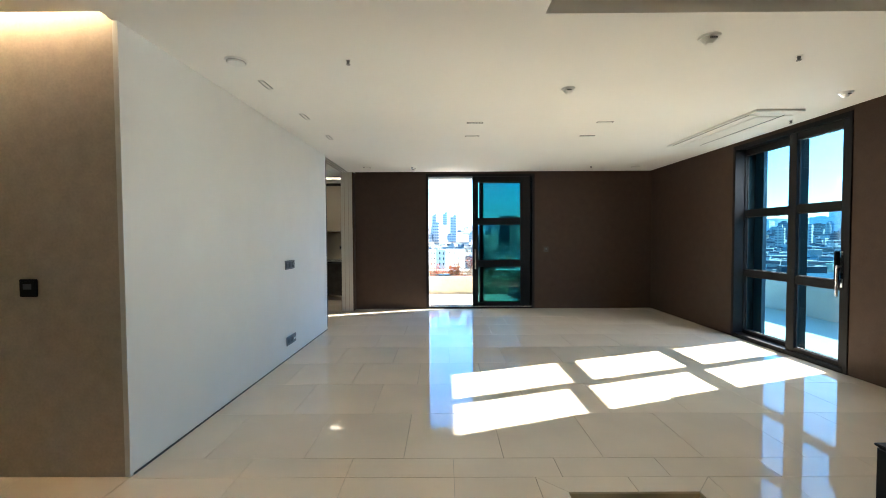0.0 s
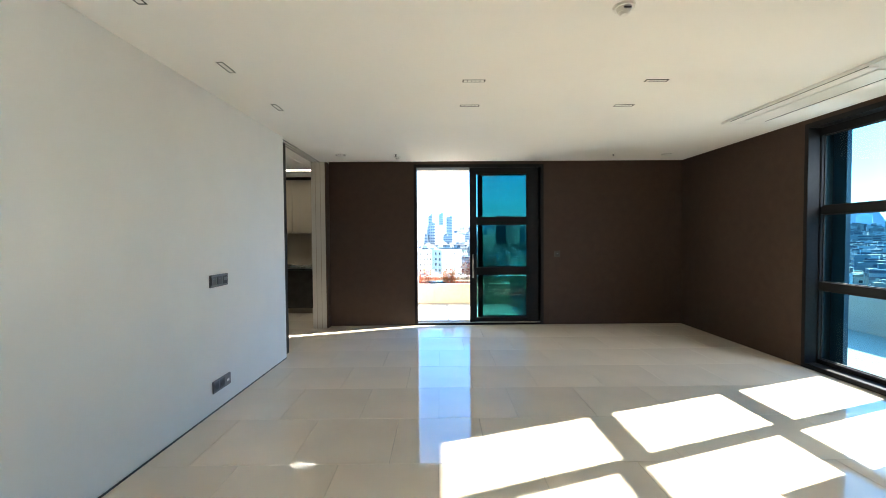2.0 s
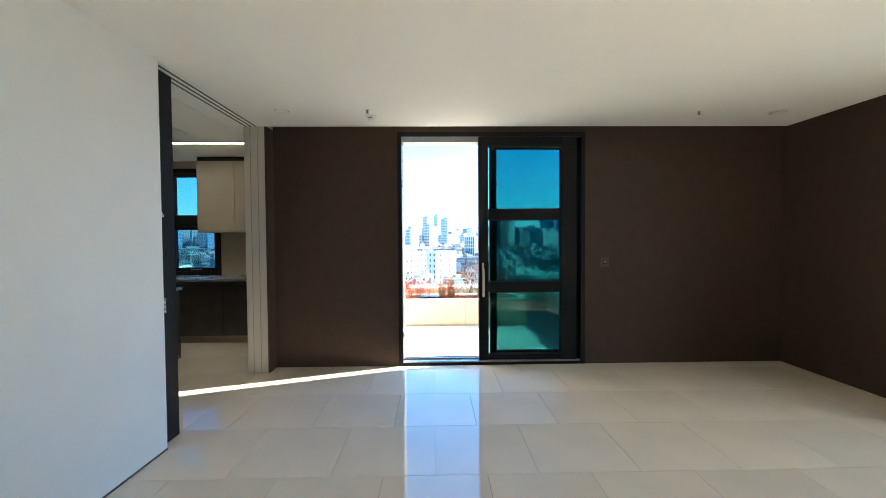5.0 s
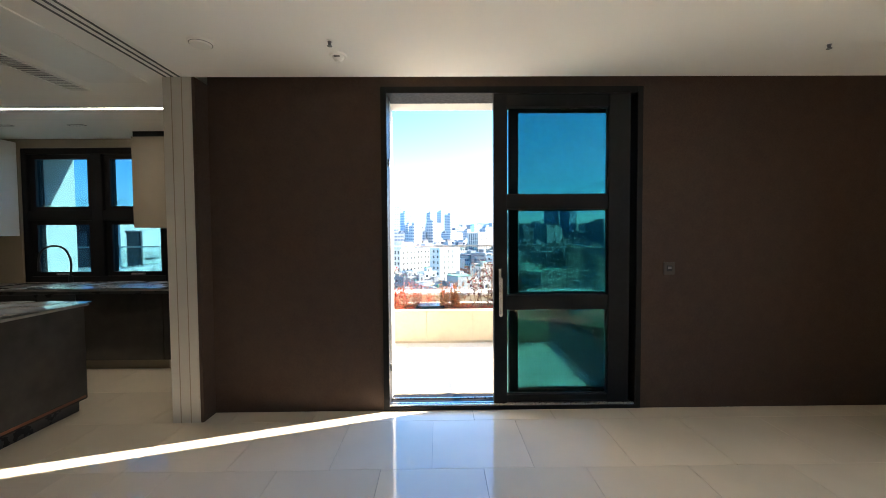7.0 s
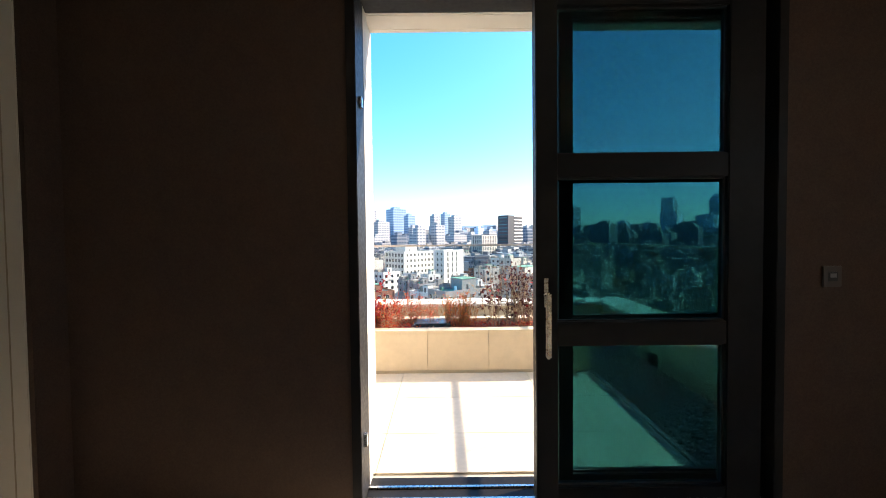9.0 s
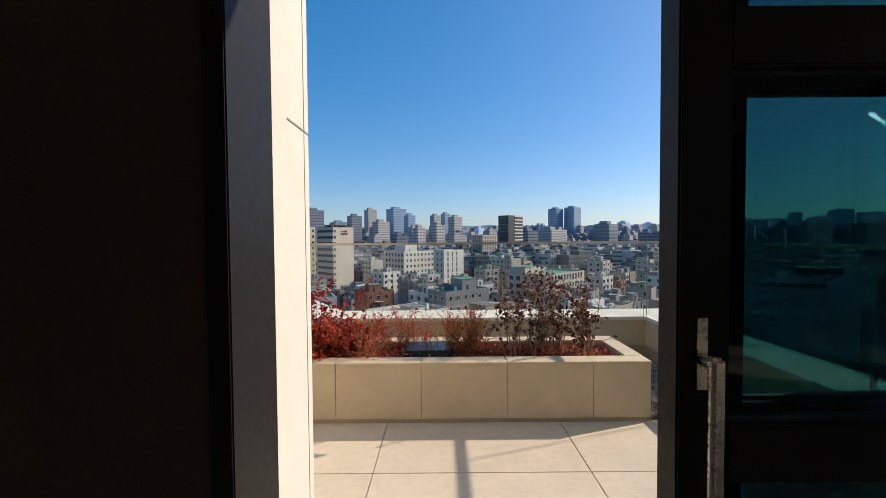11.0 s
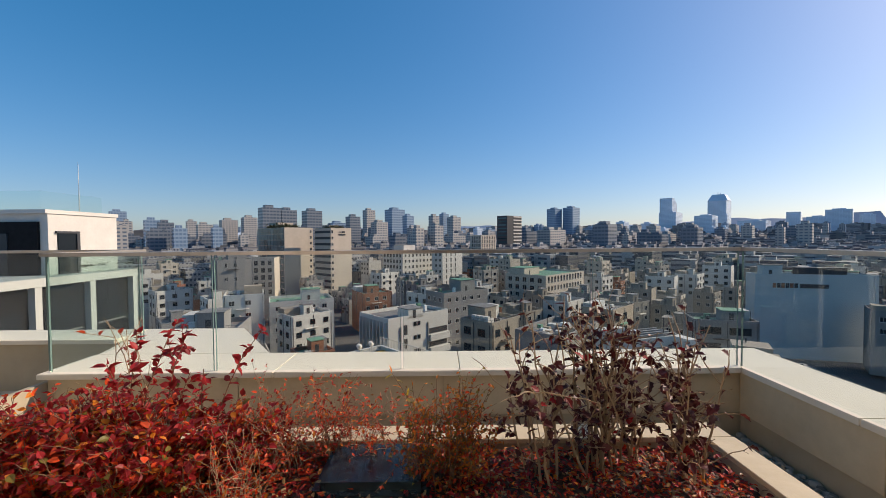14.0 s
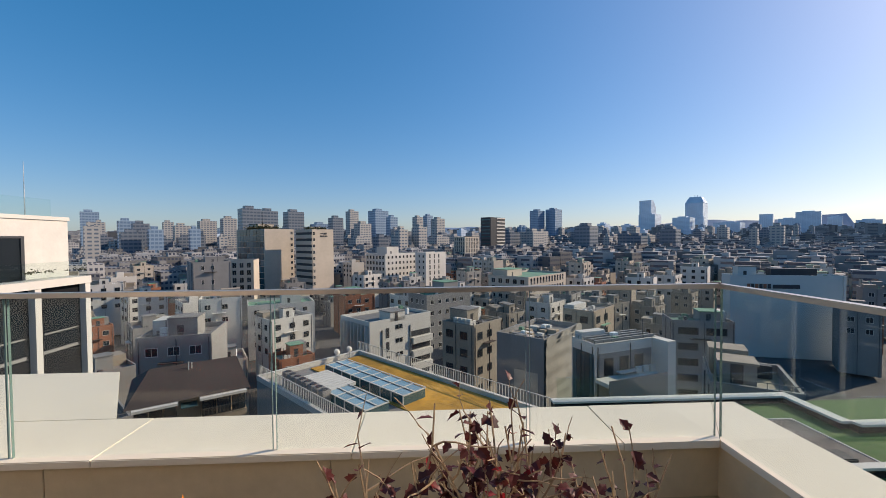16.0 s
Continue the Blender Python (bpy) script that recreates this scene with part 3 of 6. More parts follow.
tallc = thing("wall_cabinet", pose(-5.2, 9.0, 1.42), "grey-blue wall cabinet beside the kitchen window", "wall cabinet")
part("carcass", boxed((0, 0.60, 0.0, 0.77, 0, 1.1)), M_CABINET, tallc)
part("door", boxed((0.601, 0.62, -0.3, 0.77, 0.0, 1.1), bevel=0.002), M_WHITE, tallc)
part("light_panel", boxed((0.621, 0.63, 0.55, 0.70, 0.0, 0.12)), M_PLASTIC, tallc)
wall_plate("power_outlet", "dark socket plate over the worktop", "power outlet", pose(-2.05, 9.7795, 1.13), 0.16, 0.09, M_GREYPL, (("socket", -0.035, 0.06), ("socket", 0.035, 0.06)))

isl = thing("kitchen_island", pose(-3.4, 7.0, 0), "dark kitchen island wrapped in protective film", "kitchen island")
part("body", boxed((-0.9, 0.93, -0.3, 1.22, 0.09, 0.845), bevel=0.006), M_DARKFILM, isl)
part("plinth", boxed((-0.86, 0.89, -0.26, 1.18, 0.0, 0.09)), M_CABDARK, isl)
part("top", boxed((-0.92, 0.95, -0.32, 1.24, 0.846, 0.866), bevel=0.004), M_COUNTER, isl)
bm = bmesh.new()
bmesh.ops.create_grid(bm, x_segments=30, y_segments=26, size=0.5, matrix=Matrix.Translation((0.015, 0.46, 0.876)) @ Matrix.Diagonal((1.9, 1.58, 1, 1)))
for v in bm.verts:
    v.co.z += 0.014 * noise.noise(v.co * 6) + 0.003
part("film", bm, M_FILM, isl, "crumpled clear protective film", smooth=True)
part("tape", boxed((0.9305, 0.9325, -0.28, 1.2, 0.105, 0.125)), mat("brown_tape", (0.20, 0.07, 0.035), 0.5), isl)

vent = thing("ceiling_vent", pose(-2.42, 7.25, H), "long white slatted air grille in the kitchen ceiling", "ceiling vent")
part("frame", boxed((-0.09, -0.075, -0.95, 0.95, -0.012, 0), (0.075, 0.09, -0.95, 0.95, -0.012, 0), (-0.075, 0.075, -0.95, -0.935, -0.012, 0), (-0.075, 0.075, 0.935, 0.95, -0.012, 0), bevel=0.002), M_PLASTIC, vent)
part("backing", boxed((-0.075, 0.075, -0.935, 0.935, -0.003, 0)), M_DARKPL, vent)
slat = mesh_of("slat", boxed((-0.075, 0.075, -0.005, 0.005, -0.009, -0.004)), M_PLASTIC)
for k in range(62):
    piece("slat", slat, vent, 0, -0.92 + k * 0.0301, 0)
vent2 = thing("ceiling_panel", pose(-2.0, 7.25, H), "white inspection panel in the kitchen ceiling", "ceiling panel")
part("panel", boxed((-0.22, 0.22, -0.8, 0.8, -0.008, 0.0), bevel=0.003), M_PLASTIC, vent2)
for x in (-4.1, -3.35):
    t = downlight(x, 9.2)

# ---- floor recess near the entry ----
def rim_piece(points):
    part("rim", quad_slab(points, -0.0115, 0.001), M_FLOOR, recess)


recess = structure("floor_recess", boxed((0.952, 1.648, 1.202, 2.694, -0.15, -0.13)), M_FLOOR, "shallow marble recess in the floor with a mitred rim", "floor recess")
rim_piece([(0.806, 2.824), (0.952, 2.694), (1.323, 2.694), (1.323, 2.824)])
rim_piece([(1.327, 2.824), (1.327, 2.694), (1.648, 2.694), (1.778, 2.824)])
rim_piece([(0.806, 2.822), (0.806, 1.074), (0.95, 1.202), (0.95, 2.693)])
rim_piece([(1.778, 2.822), (1.65, 2.693), (1.65, 1.202), (1.778, 1.074)])
rim_piece([(0.808, 1.072), (1.776, 1.072), (1.648, 1.20), (0.952, 1.20)])
part("side", boxed((0.9505, 0.9515, 1.202, 2.694, -0.13, -0.012), (1.6485, 1.6495, 1.202, 2.694, -0.13, -0.012), (0.952, 1.648, 2.6945, 2.6955, -0.13, -0.012)), M_STONE, recess)
base = thing("railing_base", pose(2.57, 2.37, 0), "black steel base at the end of a railing", "railing")
part("shoe", boxed((-0.07, 0.08, -0.5, 0.26, 0.0, 0.28), bevel=0.01), M_FRAME, base)
part("cap", boxed((-0.075, 0.085, -0.5, 0.265, 0.281, 0.295), bevel=0.004), M_FRAME, base)

# ---- terrace ----
terrace = structure("terrace_floor", boxed((-1.24, 2.50, BACK_OUT + 0.06, 11.50, -0.30, -0.04)), M_RENDER, "screed under the terrace pavers", "terrace floor")
structure("terrace_side", boxed((RIGHT_OUT + 0.001, 6.4, -3.5, 8.45, -0.30, -0.005)), M_PAVER, "pale paved side terrace", "terrace floor")
structure("side_parapet", boxed((6.4, 6.75, -3.5, 8.45, -0.30, 0.60)), M_STONEW, "pale stone parapet of the side terrace", "parapet")
structure("lower_storey", boxed((-8.0, RIGHT_OUT - 0.2, -4.0, 8.3, -36.0, -0.302), (-2.05, 2.85, 8.3, 11.86, -36.0, -0.302), (-8.0, -2.06, 8.3, 12.7, -36.0, -0.302)), M_STONEW, "storeys of the building below the terrace", "building")

parapet = structure("parapet_wall", boxed((-2.05, 2.86, 11.54, 11.87, -0.301, 0.408), (2.54, 2.86, 8.45, 11.54, -0.301, 0.408)), M_RENDER, "rendered terrace parapet with a deep white coping", "parapet")
panel_bm = [(-2.05, -0.80), (-0.80, 0.55), (0.55, 1.55), (1.55, 2.53)]
for x0, x1 in panel_bm:
    part("panel", boxed((x0 + 0.002, x1 - 0.002, 11.515, 11.538, 0.135, 0.404), bevel=0.002), M_STONE, parapet)
for y0, y1 in ((8.46, 9.6), (9.6, 10.65), (10.65, 11.513)):
    part("panel", boxed((2.51, 2.533, y0 + 0.002, y1 - 0.002, 0.135, 0.404), bevel=0.002), M_STONE, parapet)
for x0, x1 in ((-2.08, -0.55), (-0.55, 0.66), (0.66, 2.0)):
    part("coping", boxed((x0 + 0.0015, x1 - 0.0015, 11.472, 11.92, 0.409, 0.445), bevel=0.004), M_CAP, parapet)


part("coping", quad_slab([(2.002, 11.472), (2.488, 11.472), (2.776, 11.92), (2.002, 11.92)], 0.409, 0.445), M_CAP, parapet)
part("coping", quad_slab([(2.491, 11.47), (2.491, 10.75), (2.92, 10.75), (2.92, 11.92), (2.779, 11.92)], 0.409, 0.445), M_CAP, parapet)
for y0, y1 in ((9.6, 10.747), (8.45, 9.597)):
    part("coping", boxed((2.491, 2.92, y0 + 0.0015, y1 - 0.0015, 0.409, 0.445), bevel=0.004), M_CAP, parapet)
# the parapet steps out beside the neighbouring terrace
step_out = structure("parapet_step", quad_slab([(-0.80, 11.922), (-1.40, 12.74), (-2.30, 12.74), (-2.06, 11.922)], -0.3, 0.425), M_STONEW, "white skewed parapet block", "parapet")
part("coping", quad_slab([(-0.77, 11.923), (-1.38, 12.77), (-2.30, 12.77), (-2.06, 11.923)], 0.426, 0.445), M_CAP, step_out)
nb = structure("parapet_neighbour", boxed((-7.8, -2.064, 12.40, 12.74, -0.3, 0.408)), M_RENDER, "parapet of the neighbouring terrace", "parapet")
part("coping", boxed((-7.8, -2.302, 12.36, 12.77, 0.409, 0.445), bevel=0.004), M_CAP, nb)
structure("terrace_neighbour", boxed((-7.8, -2.09, 10.5, 12.40, -0.3, -0.01)), M_PAVER, "pale paved neighbouring terrace", "terrace floor")
structure("terrace_divider", boxed((-2.088, -2.052, 10.5, 11.92, -0.3, 0.38)), M_RENDER, "low wall between the two terraces", "wall")


def glass_run(x0, y0, x1, y1, bounds, z0=0.445, z1=1.204, rail=True):
    """A frameless glass balustrade from one plan point to another, split at the fractions given, with a flat metal handrail."""
    length, a = math.hypot(x1 - x0, y1 - y0), math.atan2(y1 - y0, x1 - x0)
    t = thing("glass_railing", pose(x0, y0, z0, 0, 0, math.degrees(a)), "frameless glass railing with a flat bronze handrail on the coping", "glass railing")
    for u, v in zip(bounds, bounds[1:]):
        p = part("panel", boxed((u * length + 0.010, v * length - 0.010, -0.006, 0.006, -0.03, z1 - z0)), M_RAILGLASS, t)
        p.visible_shadow = False
        part("edge", boxed((u * length + 0.0085, u * length + 0.0099, -0.006, 0.006, -0.03, z1 - z0)), M_GLASSEDGE, p)
        part("edge", boxed((v * length - 0.0099, v * length - 0.0085, -0.006, 0.006, -0.03, z1 - z0)), M_GLASSEDGE, p)
    if rail:
        part("handrail", boxed((-0.02, length + 0.02, -0.022, 0.022, z1 - z0 + 0.0005, z1 - z0 + 0.024), bevel=0.003), M_BRONZE, t)
    return t


glass_run(-2.03, 11.52, 2.505, 11.52, (0, 0.239, 0.510, 0.785, 1.0))
glass_run(2.52, 11.52, 2.52, 8.47, (0, 0.41, 0.72, 1.0))
glass_run(-2.05, 12.34, -2.05, 11.53, (0, 1.0))
glass_run(-7.7, 12.38, -2.05, 12.38, (0, 0.25, 0.5, 0.75, 1.0))

# ---- planter ----
planter = thing("planter", pose(0, 0, 0), "long limestone-clad planter filled with autumn shrubs", "planter")
PX0, PX1, PY0, PY1, PZ = -1.238, 1.82, 10.08, 10.77, 0.421
part("core", boxed((PX0, PX1 - 0.03, PY0 + 0.03, PY0 + 0.12, -0.04, PZ - 0.022), (PX0, PX1 - 0.03, PY1 - 0.12, PY1 - 0.03, -0.04, PZ - 0.022), (PX1 - 0.12, PX1 - 0.03, PY0 + 0.12, PY1 - 0.12, -0.04, PZ - 0.022)), M_RENDER, planter)
joints = (PX0, -0.95, -0.355, 0.235, 0.831, 1.423, PX1)
for a, b in zip(joints, joints[1:]):
    part("cladding", boxed((a + 0.0015, b - 0.0015, PY0, PY0 + 0.028, 0.03, PZ - 0.022), bevel=0.0015), M_STONE, planter)
    part("coping", boxed((a + 0.001, b - 0.001, PY0 - 0.006, PY0 + 0.13, PZ - 0.021, PZ), bevel=0.002), M_STONE, planter)
    part("coping", boxed((a + 0.001, b - 0.001, PY1 - 0.13, PY1 + 0.006, PZ - 0.021, PZ), bevel=0.002), M_STONE, planter)
part("cladding", boxed((PX1 - 0.028, PX1, PY0 + 0.03, PY1 - 0.001, 0.03, PZ - 0.022), bevel=0.0015), M_STONE, planter)
part("coping", boxed((PX1 - 0.12, PX1 + 0.006, PY0 + 0.131, PY1 - 0.131, PZ - 0.021, PZ), bevel=0.002), M_STONE, planter)
part("plinth", boxed((PX0, PX1 - 0.02, PY0 + 0.012, PY0 + 0.029, -0.03, 0.028)), M_RENDER, planter)
bm = bmesh.new()
bmesh.ops.create_grid(bm, x_segments=90, y_segments=24, size=0.5, matrix=Matrix.Translation(((PX0 + PX1 - 0.12) / 2, (PY0 + PY1) / 2, PZ - 0.055)) @ Matrix.Diagonal((PX1 - 0.12 - PX0, PY1 - PY0 - 0.24, 1, 1)))
for v in bm.verts:
    v.co.z += 0.018 * noise.noise(v.co * 5) + 0.012 * noise.noise(v.co * 19)
part("soil", bm, M_SOIL, planter, "dark soil under fallen leaves")
lid = thing("access_cover", pose(0.285, 10.45, PZ - 0.07), "dark slate-coloured utility cover sunk in the planter", "access cover")
part("lid", boxed((-0.21, 0.21, -0.16, 0.16, 0.0, 0.085), bevel=0.03), mat("slate_cover", (0.022, 0.034, 0.036), 0.22, vary=0.4, scale=14, bump=1.0, bump_scale=16, spec=0.8), lid)
part("rim", boxed((-0.225, 0.225, -0.175, 0.175, -0.01, 0.03), bevel=0.01), M_BLACK, lid)
part("eye", boxed((0.13, 0.17, 0.07, 0.10, 0.0851, 0.09)), M_BLACK, lid)

drain = thing("drain_cover", pose(2.51, 10.27, 0.055), "dark drain opening at the foot of the parapet", "drain")
part("frame", boxed((-0.012, 0.028, -0.07, -0.055, -0.07, 0.07), (-0.012, 0.028, 0.055, 0.07, -0.07, 0.07), (-0.012, 0.028, -0.055, 0.055, 0.055, 0.07), (-0.012, 0.028, -0.055, 0.055, -0.07, -0.055)), M_DARKPL, drain)
part("grating", boxed(*[(0.0, 0.02, -0.05 + k * 0.022, -0.04 + k * 0.022, -0.055, 0.055) for k in range(5)]), M_STEEL, drain)


# ---- planting ----
def leaf_mat(name, colour, island=0.45):
    m = mat(name, colour, 0.5, vary=0.15, scale=60, island=island, spec=0.35)
    b = m.node_tree.nodes["Principled BSDF"]
    nt = m.node_tree
    thin, mix = nt.nodes.new("ShaderNodeBsdfTranslucent"), nt.nodes.new("ShaderNodeMixShader")
    nt.links.new(b.inputs["Base Color"].links[0].from_socket, thin.inputs["Color"])
    mix.inputs[0].default_value = 0.4 if colour[0] > 0.1 else 0.2
    nt.links.new(b.outputs[0], mix.inputs[1])
    nt.links.new(thin.outputs[0], mix.inputs[2])
    nt.links.new(mix.outputs[0], nt.nodes["Material Output"].inputs[0])
    return m


M_LEAF_CRIMSON = leaf_mat("crimson_leaf", (0.33, 0.020, 0.022))
M_LEAF_RED = leaf_mat("scarlet_leaf", (0.58, 0.07, 0.02))
M_LEAF_ORANGE = leaf_mat("orange_leaf", (0.58, 0.19, 0.025))
M_LEAF_MAROON = leaf_mat("maroon_leaf", (0.085, 0.015, 0.013))
M_LEAF_OLIVE = leaf_mat("olive_leaf", (0.20, 0.16, 0.035))
M_LEAF_TAN = leaf_mat("tan_dry_leaf", (0.42, 0.27, 0.13))
M_LEAF_YELLOW = leaf_mat("yellow_leaf", (0.55, 0.40, 0.04))
M_TWIG = mat("brown_twig", (0.19, 0.10, 0.055), 0.8, vary=0.2, scale=40)
M_TWIGPALE = mat("pale_twig", (0.36, 0.25, 0.15), 0.8, vary=0.15, scale=40)


class Foliage:
    """Collects stems and leaves as plain vertices and faces."""

    def __init__(self):
        self.v, self.f, self.m = [], [], []

    def tube(self, pts, r0, r1, sides=5):
        base, n = len(self.v), len(pts)
        for k, p in enumerate(pts):
            d = (pts[min(k + 1, n - 1)] - pts[max(k - 1, 0)]).normalized()
            a = d.orthogonal().normalized()
            b = d.cross(a)
            r = r0 + (r1 - r0) * k / (n - 1)
            for s in range(sides):
                t = 2 * math.pi * s / sides
                self.v.append(p + (a * math.cos(t) + b * math.sin(t)) * r)
        for k in range(n - 1):
            for s in range(sides):
                i, j = base + k * sides + s, base + k * sides + (s + 1) % sides
                self.f.append((i, j, j + sides, i + sides))
                self.m.append(0)

    def leaf(self, p, d, up, length, width, mi, broad=False, fold=0.3):
        side = d.cross(up)
        if side.length < 1e-4:
            side = d.orthogonal()
        side.normalize()
        n = side.cross(d).normalized()
        b = len(self.v)
        w = width / 2
        if broad:
            prof = ((0.0, 0.0, 0), (0.22, 1.0, fold), (0.45, 0.62, fold * 0.7), (0.62, 0.75, fold), (0.80, 0.35, 0.1), (1.0, 0.0, -0.25))
        else:
            prof = ((0.0, 0.0, 0), (0.3, 0.9, fold), (0.62, 0.85, fold), (1.0, 0.0, -0.15))
        mids, lefts, rights = [], [], []
        for t, s, h in prof:
            c = p + d * (length * t) - n * (length * 0.18 * t * t)
            mids.append(len(self.v))
            self.v.append(c)
            if s:
                lefts.append(len(self.v))
                self.v.append(c + side * w * s + n * w * h)
                rights.append(len(self.v))
                self.v.append(c - side * w * s + n * w * h)
            else:
                lefts.append(mids[-1])
                rights.append(mids[-1])
        for k in range(len(prof) - 1):
            for edge in (lefts, rights):
                q = [mids[k], edge[k], edge[k + 1], mids[k + 1]]
                q = [i for j, i in enumerate(q) if i not in q[:j]]
                if len(q) > 2:
                    self.f.append(tuple(q))
                    self.m.append(mi)

    def mesh(self, name, mats):
        me = bpy.data.meshes.new(name)
        me.from_pydata([v[:] for v in self.v], [], self.f)
        for m in mats:
            me.materials.append(m)
        me.polygons.foreach_set("material_index", self.m)
        return me


def wander(rnd, p, d, length, n, bend, lift=0.0):
    """Points of a twig that starts at p towards d and strays."""
    pts, d = [p.copy()], d.normalized()
    for k in range(n):
        d = (d + Vector((rnd.gauss(0, bend), rnd.gauss(0, bend), rnd.gauss(0, bend) + lift))).normalized()
        pts.append(pts[-1] + d * length / n)
    return pts


def shrub(name, label, x, y, z, seed, stems, height, lean, base, leaf_len, leaf_w, gap, leaf_mats, weights, twigs=4, twig_len=0.18, broad=False, twig_mat=M_TWIG, thick=0.004, lift=0.0, bare=0.25, aim=None, first=3):
    """A shrub of many stems, each with its twigs, and one mesh of leaves set along them."""
    rnd = random.Random(seed)
    t = thing(name, pose(x, y, z), label, "shrub")
    lv = Foliage()

    def dress(pts, skip):
        for a, b in zip(pts, pts[1:]):
            seg = b - a
            steps = max(1, int(seg.length / gap))
            for s in range(steps):
                if rnd.random() < skip:
                    continue
                p = a + seg * (s + rnd.random()) / steps
                d = (seg.normalized() * rnd.uniform(0.2, 0.9) + Vector((rnd.gauss(0, 0.7), rnd.gauss(0, 0.7), rnd.gauss(0, 0.5) - (0.5 if broad else 0.0)))).normalized()
                k = rnd.uniform(0.65, 1.2)
                lv.leaf(p, d, Vector((rnd.gauss(0, 0.5), rnd.gauss(0, 0.5), 1)), leaf_len * k, leaf_w * k, rnd.choices(range(len(leaf_mats)), weights)[0], broad, rnd.uniform(0.1, 0.55))

    for k in range(stems):
        st = Foliage()
        ang = rnd.uniform(0, 2 * math.pi)
        r = base * math.sqrt(rnd.random())
        p = Vector((r * math.cos(ang), 0.6 * r * math.sin(ang), -0.06))
        d = Vector((lean * rnd.gauss(0, 1) + 0.5 * p.x, 0.6 * lean * rnd.gauss(0, 1), 1.0))
        if aim:
            d += Vector(aim)
        hgt = height * rnd.uniform(0.6, 1.05) + 0.06
        pts = wander(rnd, p, d, hgt, 8, 0.10, lift)
        st.tube(pts, thick, thick * 0.35)
        dress(pts[first:], bare + (0.2 if first > 2 else 0.0))
        for q in range(twigs):
            i = rnd.randint(2, 7)
            d2 = (pts[i] - pts[i - 1]).normalized() + Vector((rnd.gauss(0, 0.8), rnd.gauss(0, 0.8), rnd.gauss(0.1, 0.4)))
            tw = wander(rnd, pts[i], d2, twig_len * rnd.uniform(0.5, 1.2), 5, 0.18, lift)
            st.tube(tw, thick * 0.5, thick * 0.2, 4)
            dress(tw, bare)
        o = new("stem", st.mesh("stem", [twig_mat]))
        o.parent = t
    o = new("foliage", lv.mesh("foliage", leaf_mats))
    o.parent = t
    return t


SOIL = PZ - 0.05
RED = [M_LEAF_CRIMSON, M_LEAF_RED, M_LEAF_ORANGE, M_LEAF_OLIVE]
for k, (x, y, n, h) in enumerate(((-0.95, 10.37, 26, 0.29), (-0.72, 10.45, 34, 0.37), (-0.48, 10.35, 30, 0.32), (-0.62, 10.27, 22, 0.22), (-0.28, 10.45, 22, 0.27), (-1.08, 10.51, 18, 0.27))):
    shrub("red_shrub", "dense crimson autumn shrub with small pointed leaves in the planter", x, y, SOIL, 20 + k, n, h, 0.30, 0.13, 0.032, 0.021, 0.0125, RED, (6, 3, 1.0, 0.5), 6, 0.15, bare=0.12)
shrub("red_shrub", "tall crimson shoots above the low autumn shrub", -0.58, 10.45, SOIL, 31, 9, 0.62, 0.20, 0.20, 0.042, 0.026, 0.0085, [M_LEAF_CRIMSON], (1,), 1, 0.14, bare=0.1)
shrub("bare_shrub", "pale nearly bare upright stems with a few red leaves", -0.72, 10.59, SOIL, 32, 4, 0.72, 0.10, 0.10, 0.04, 0.02, 0.05, [M_LEAF_CRIMSON, M_LEAF_RED], (1, 1), 4, 0.16, twig_mat=M_TWIGPALE, bare=0.72)
for k, (x, y, n, h) in enumerate(((-0.12, 10.51, 26, 0.36), (0.08, 10.59, 24, 0.34), (-0.22, 10.30, 20, 0.24), (0.30, 10.60, 12, 0.26))):
    shrub("fine_shrub", "thin-twigged scarlet shrub losing its leaves", x, y, SOIL, 40 + k, n, h, 0.26, 0.12, 0.019, 0.009, 0.013, [M_LEAF_RED, M_LEAF_CRIMSON, M_LEAF_ORANGE], (4, 2, 1), 6, 0.14, twig_mat=M_TWIGPALE, thick=0.0025, bare=0.3)
for k, (x, y, n, h) in enumerate(((0.52, 10.41, 44, 0.40), (0.64, 10.48, 28, 0.34))):
    shrub("orange_shrub", "rust-orange bush with tiny dry leaves", x, y, SOIL, 50 + k, n, h, 0.16, 0.11, 0.020, 0.010, 0.0125, [M_LEAF_ORANGE, M_LEAF_RED, M_LEAF_OLIVE], (5, 3, 2), 5, 0.12, thick=0.0025, bare=0.2)
shrub("yellow_stalk", "slender stalk tipped with yellow leaves", 0.48, 10.65, SOIL, 60, 1, 0.48, 0.0, 0.005, 0.05, 0.012, 0.022, [M_LEAF_YELLOW, M_LEAF_ORANGE], (3, 2), 2, 0.09, bare=0.35, thick=0.003)
for k, (x, y, n, h, ln) in enumerate(((0.93, 10.43, 7, 0.68, 0.08), (1.17, 10.47, 13, 0.68, 0.09), (1.46, 10.43, 10, 0.62, 0.13), (1.32, 10.57, 9, 0.66, 0.10))):
    shrub("maroon_shrub", "open upright shrub with broad dark maroon leaves and brown stems", x, y, SOIL, 70 + k, n, h, ln, 0.10, 0.037, 0.032, 0.018, [M_LEAF_MAROON, M_LEAF_CRIMSON], (9, 0.4), 7, 0.19, broad=True, twig_mat=M_TWIGPALE, thick=0.006, bare=0.57)


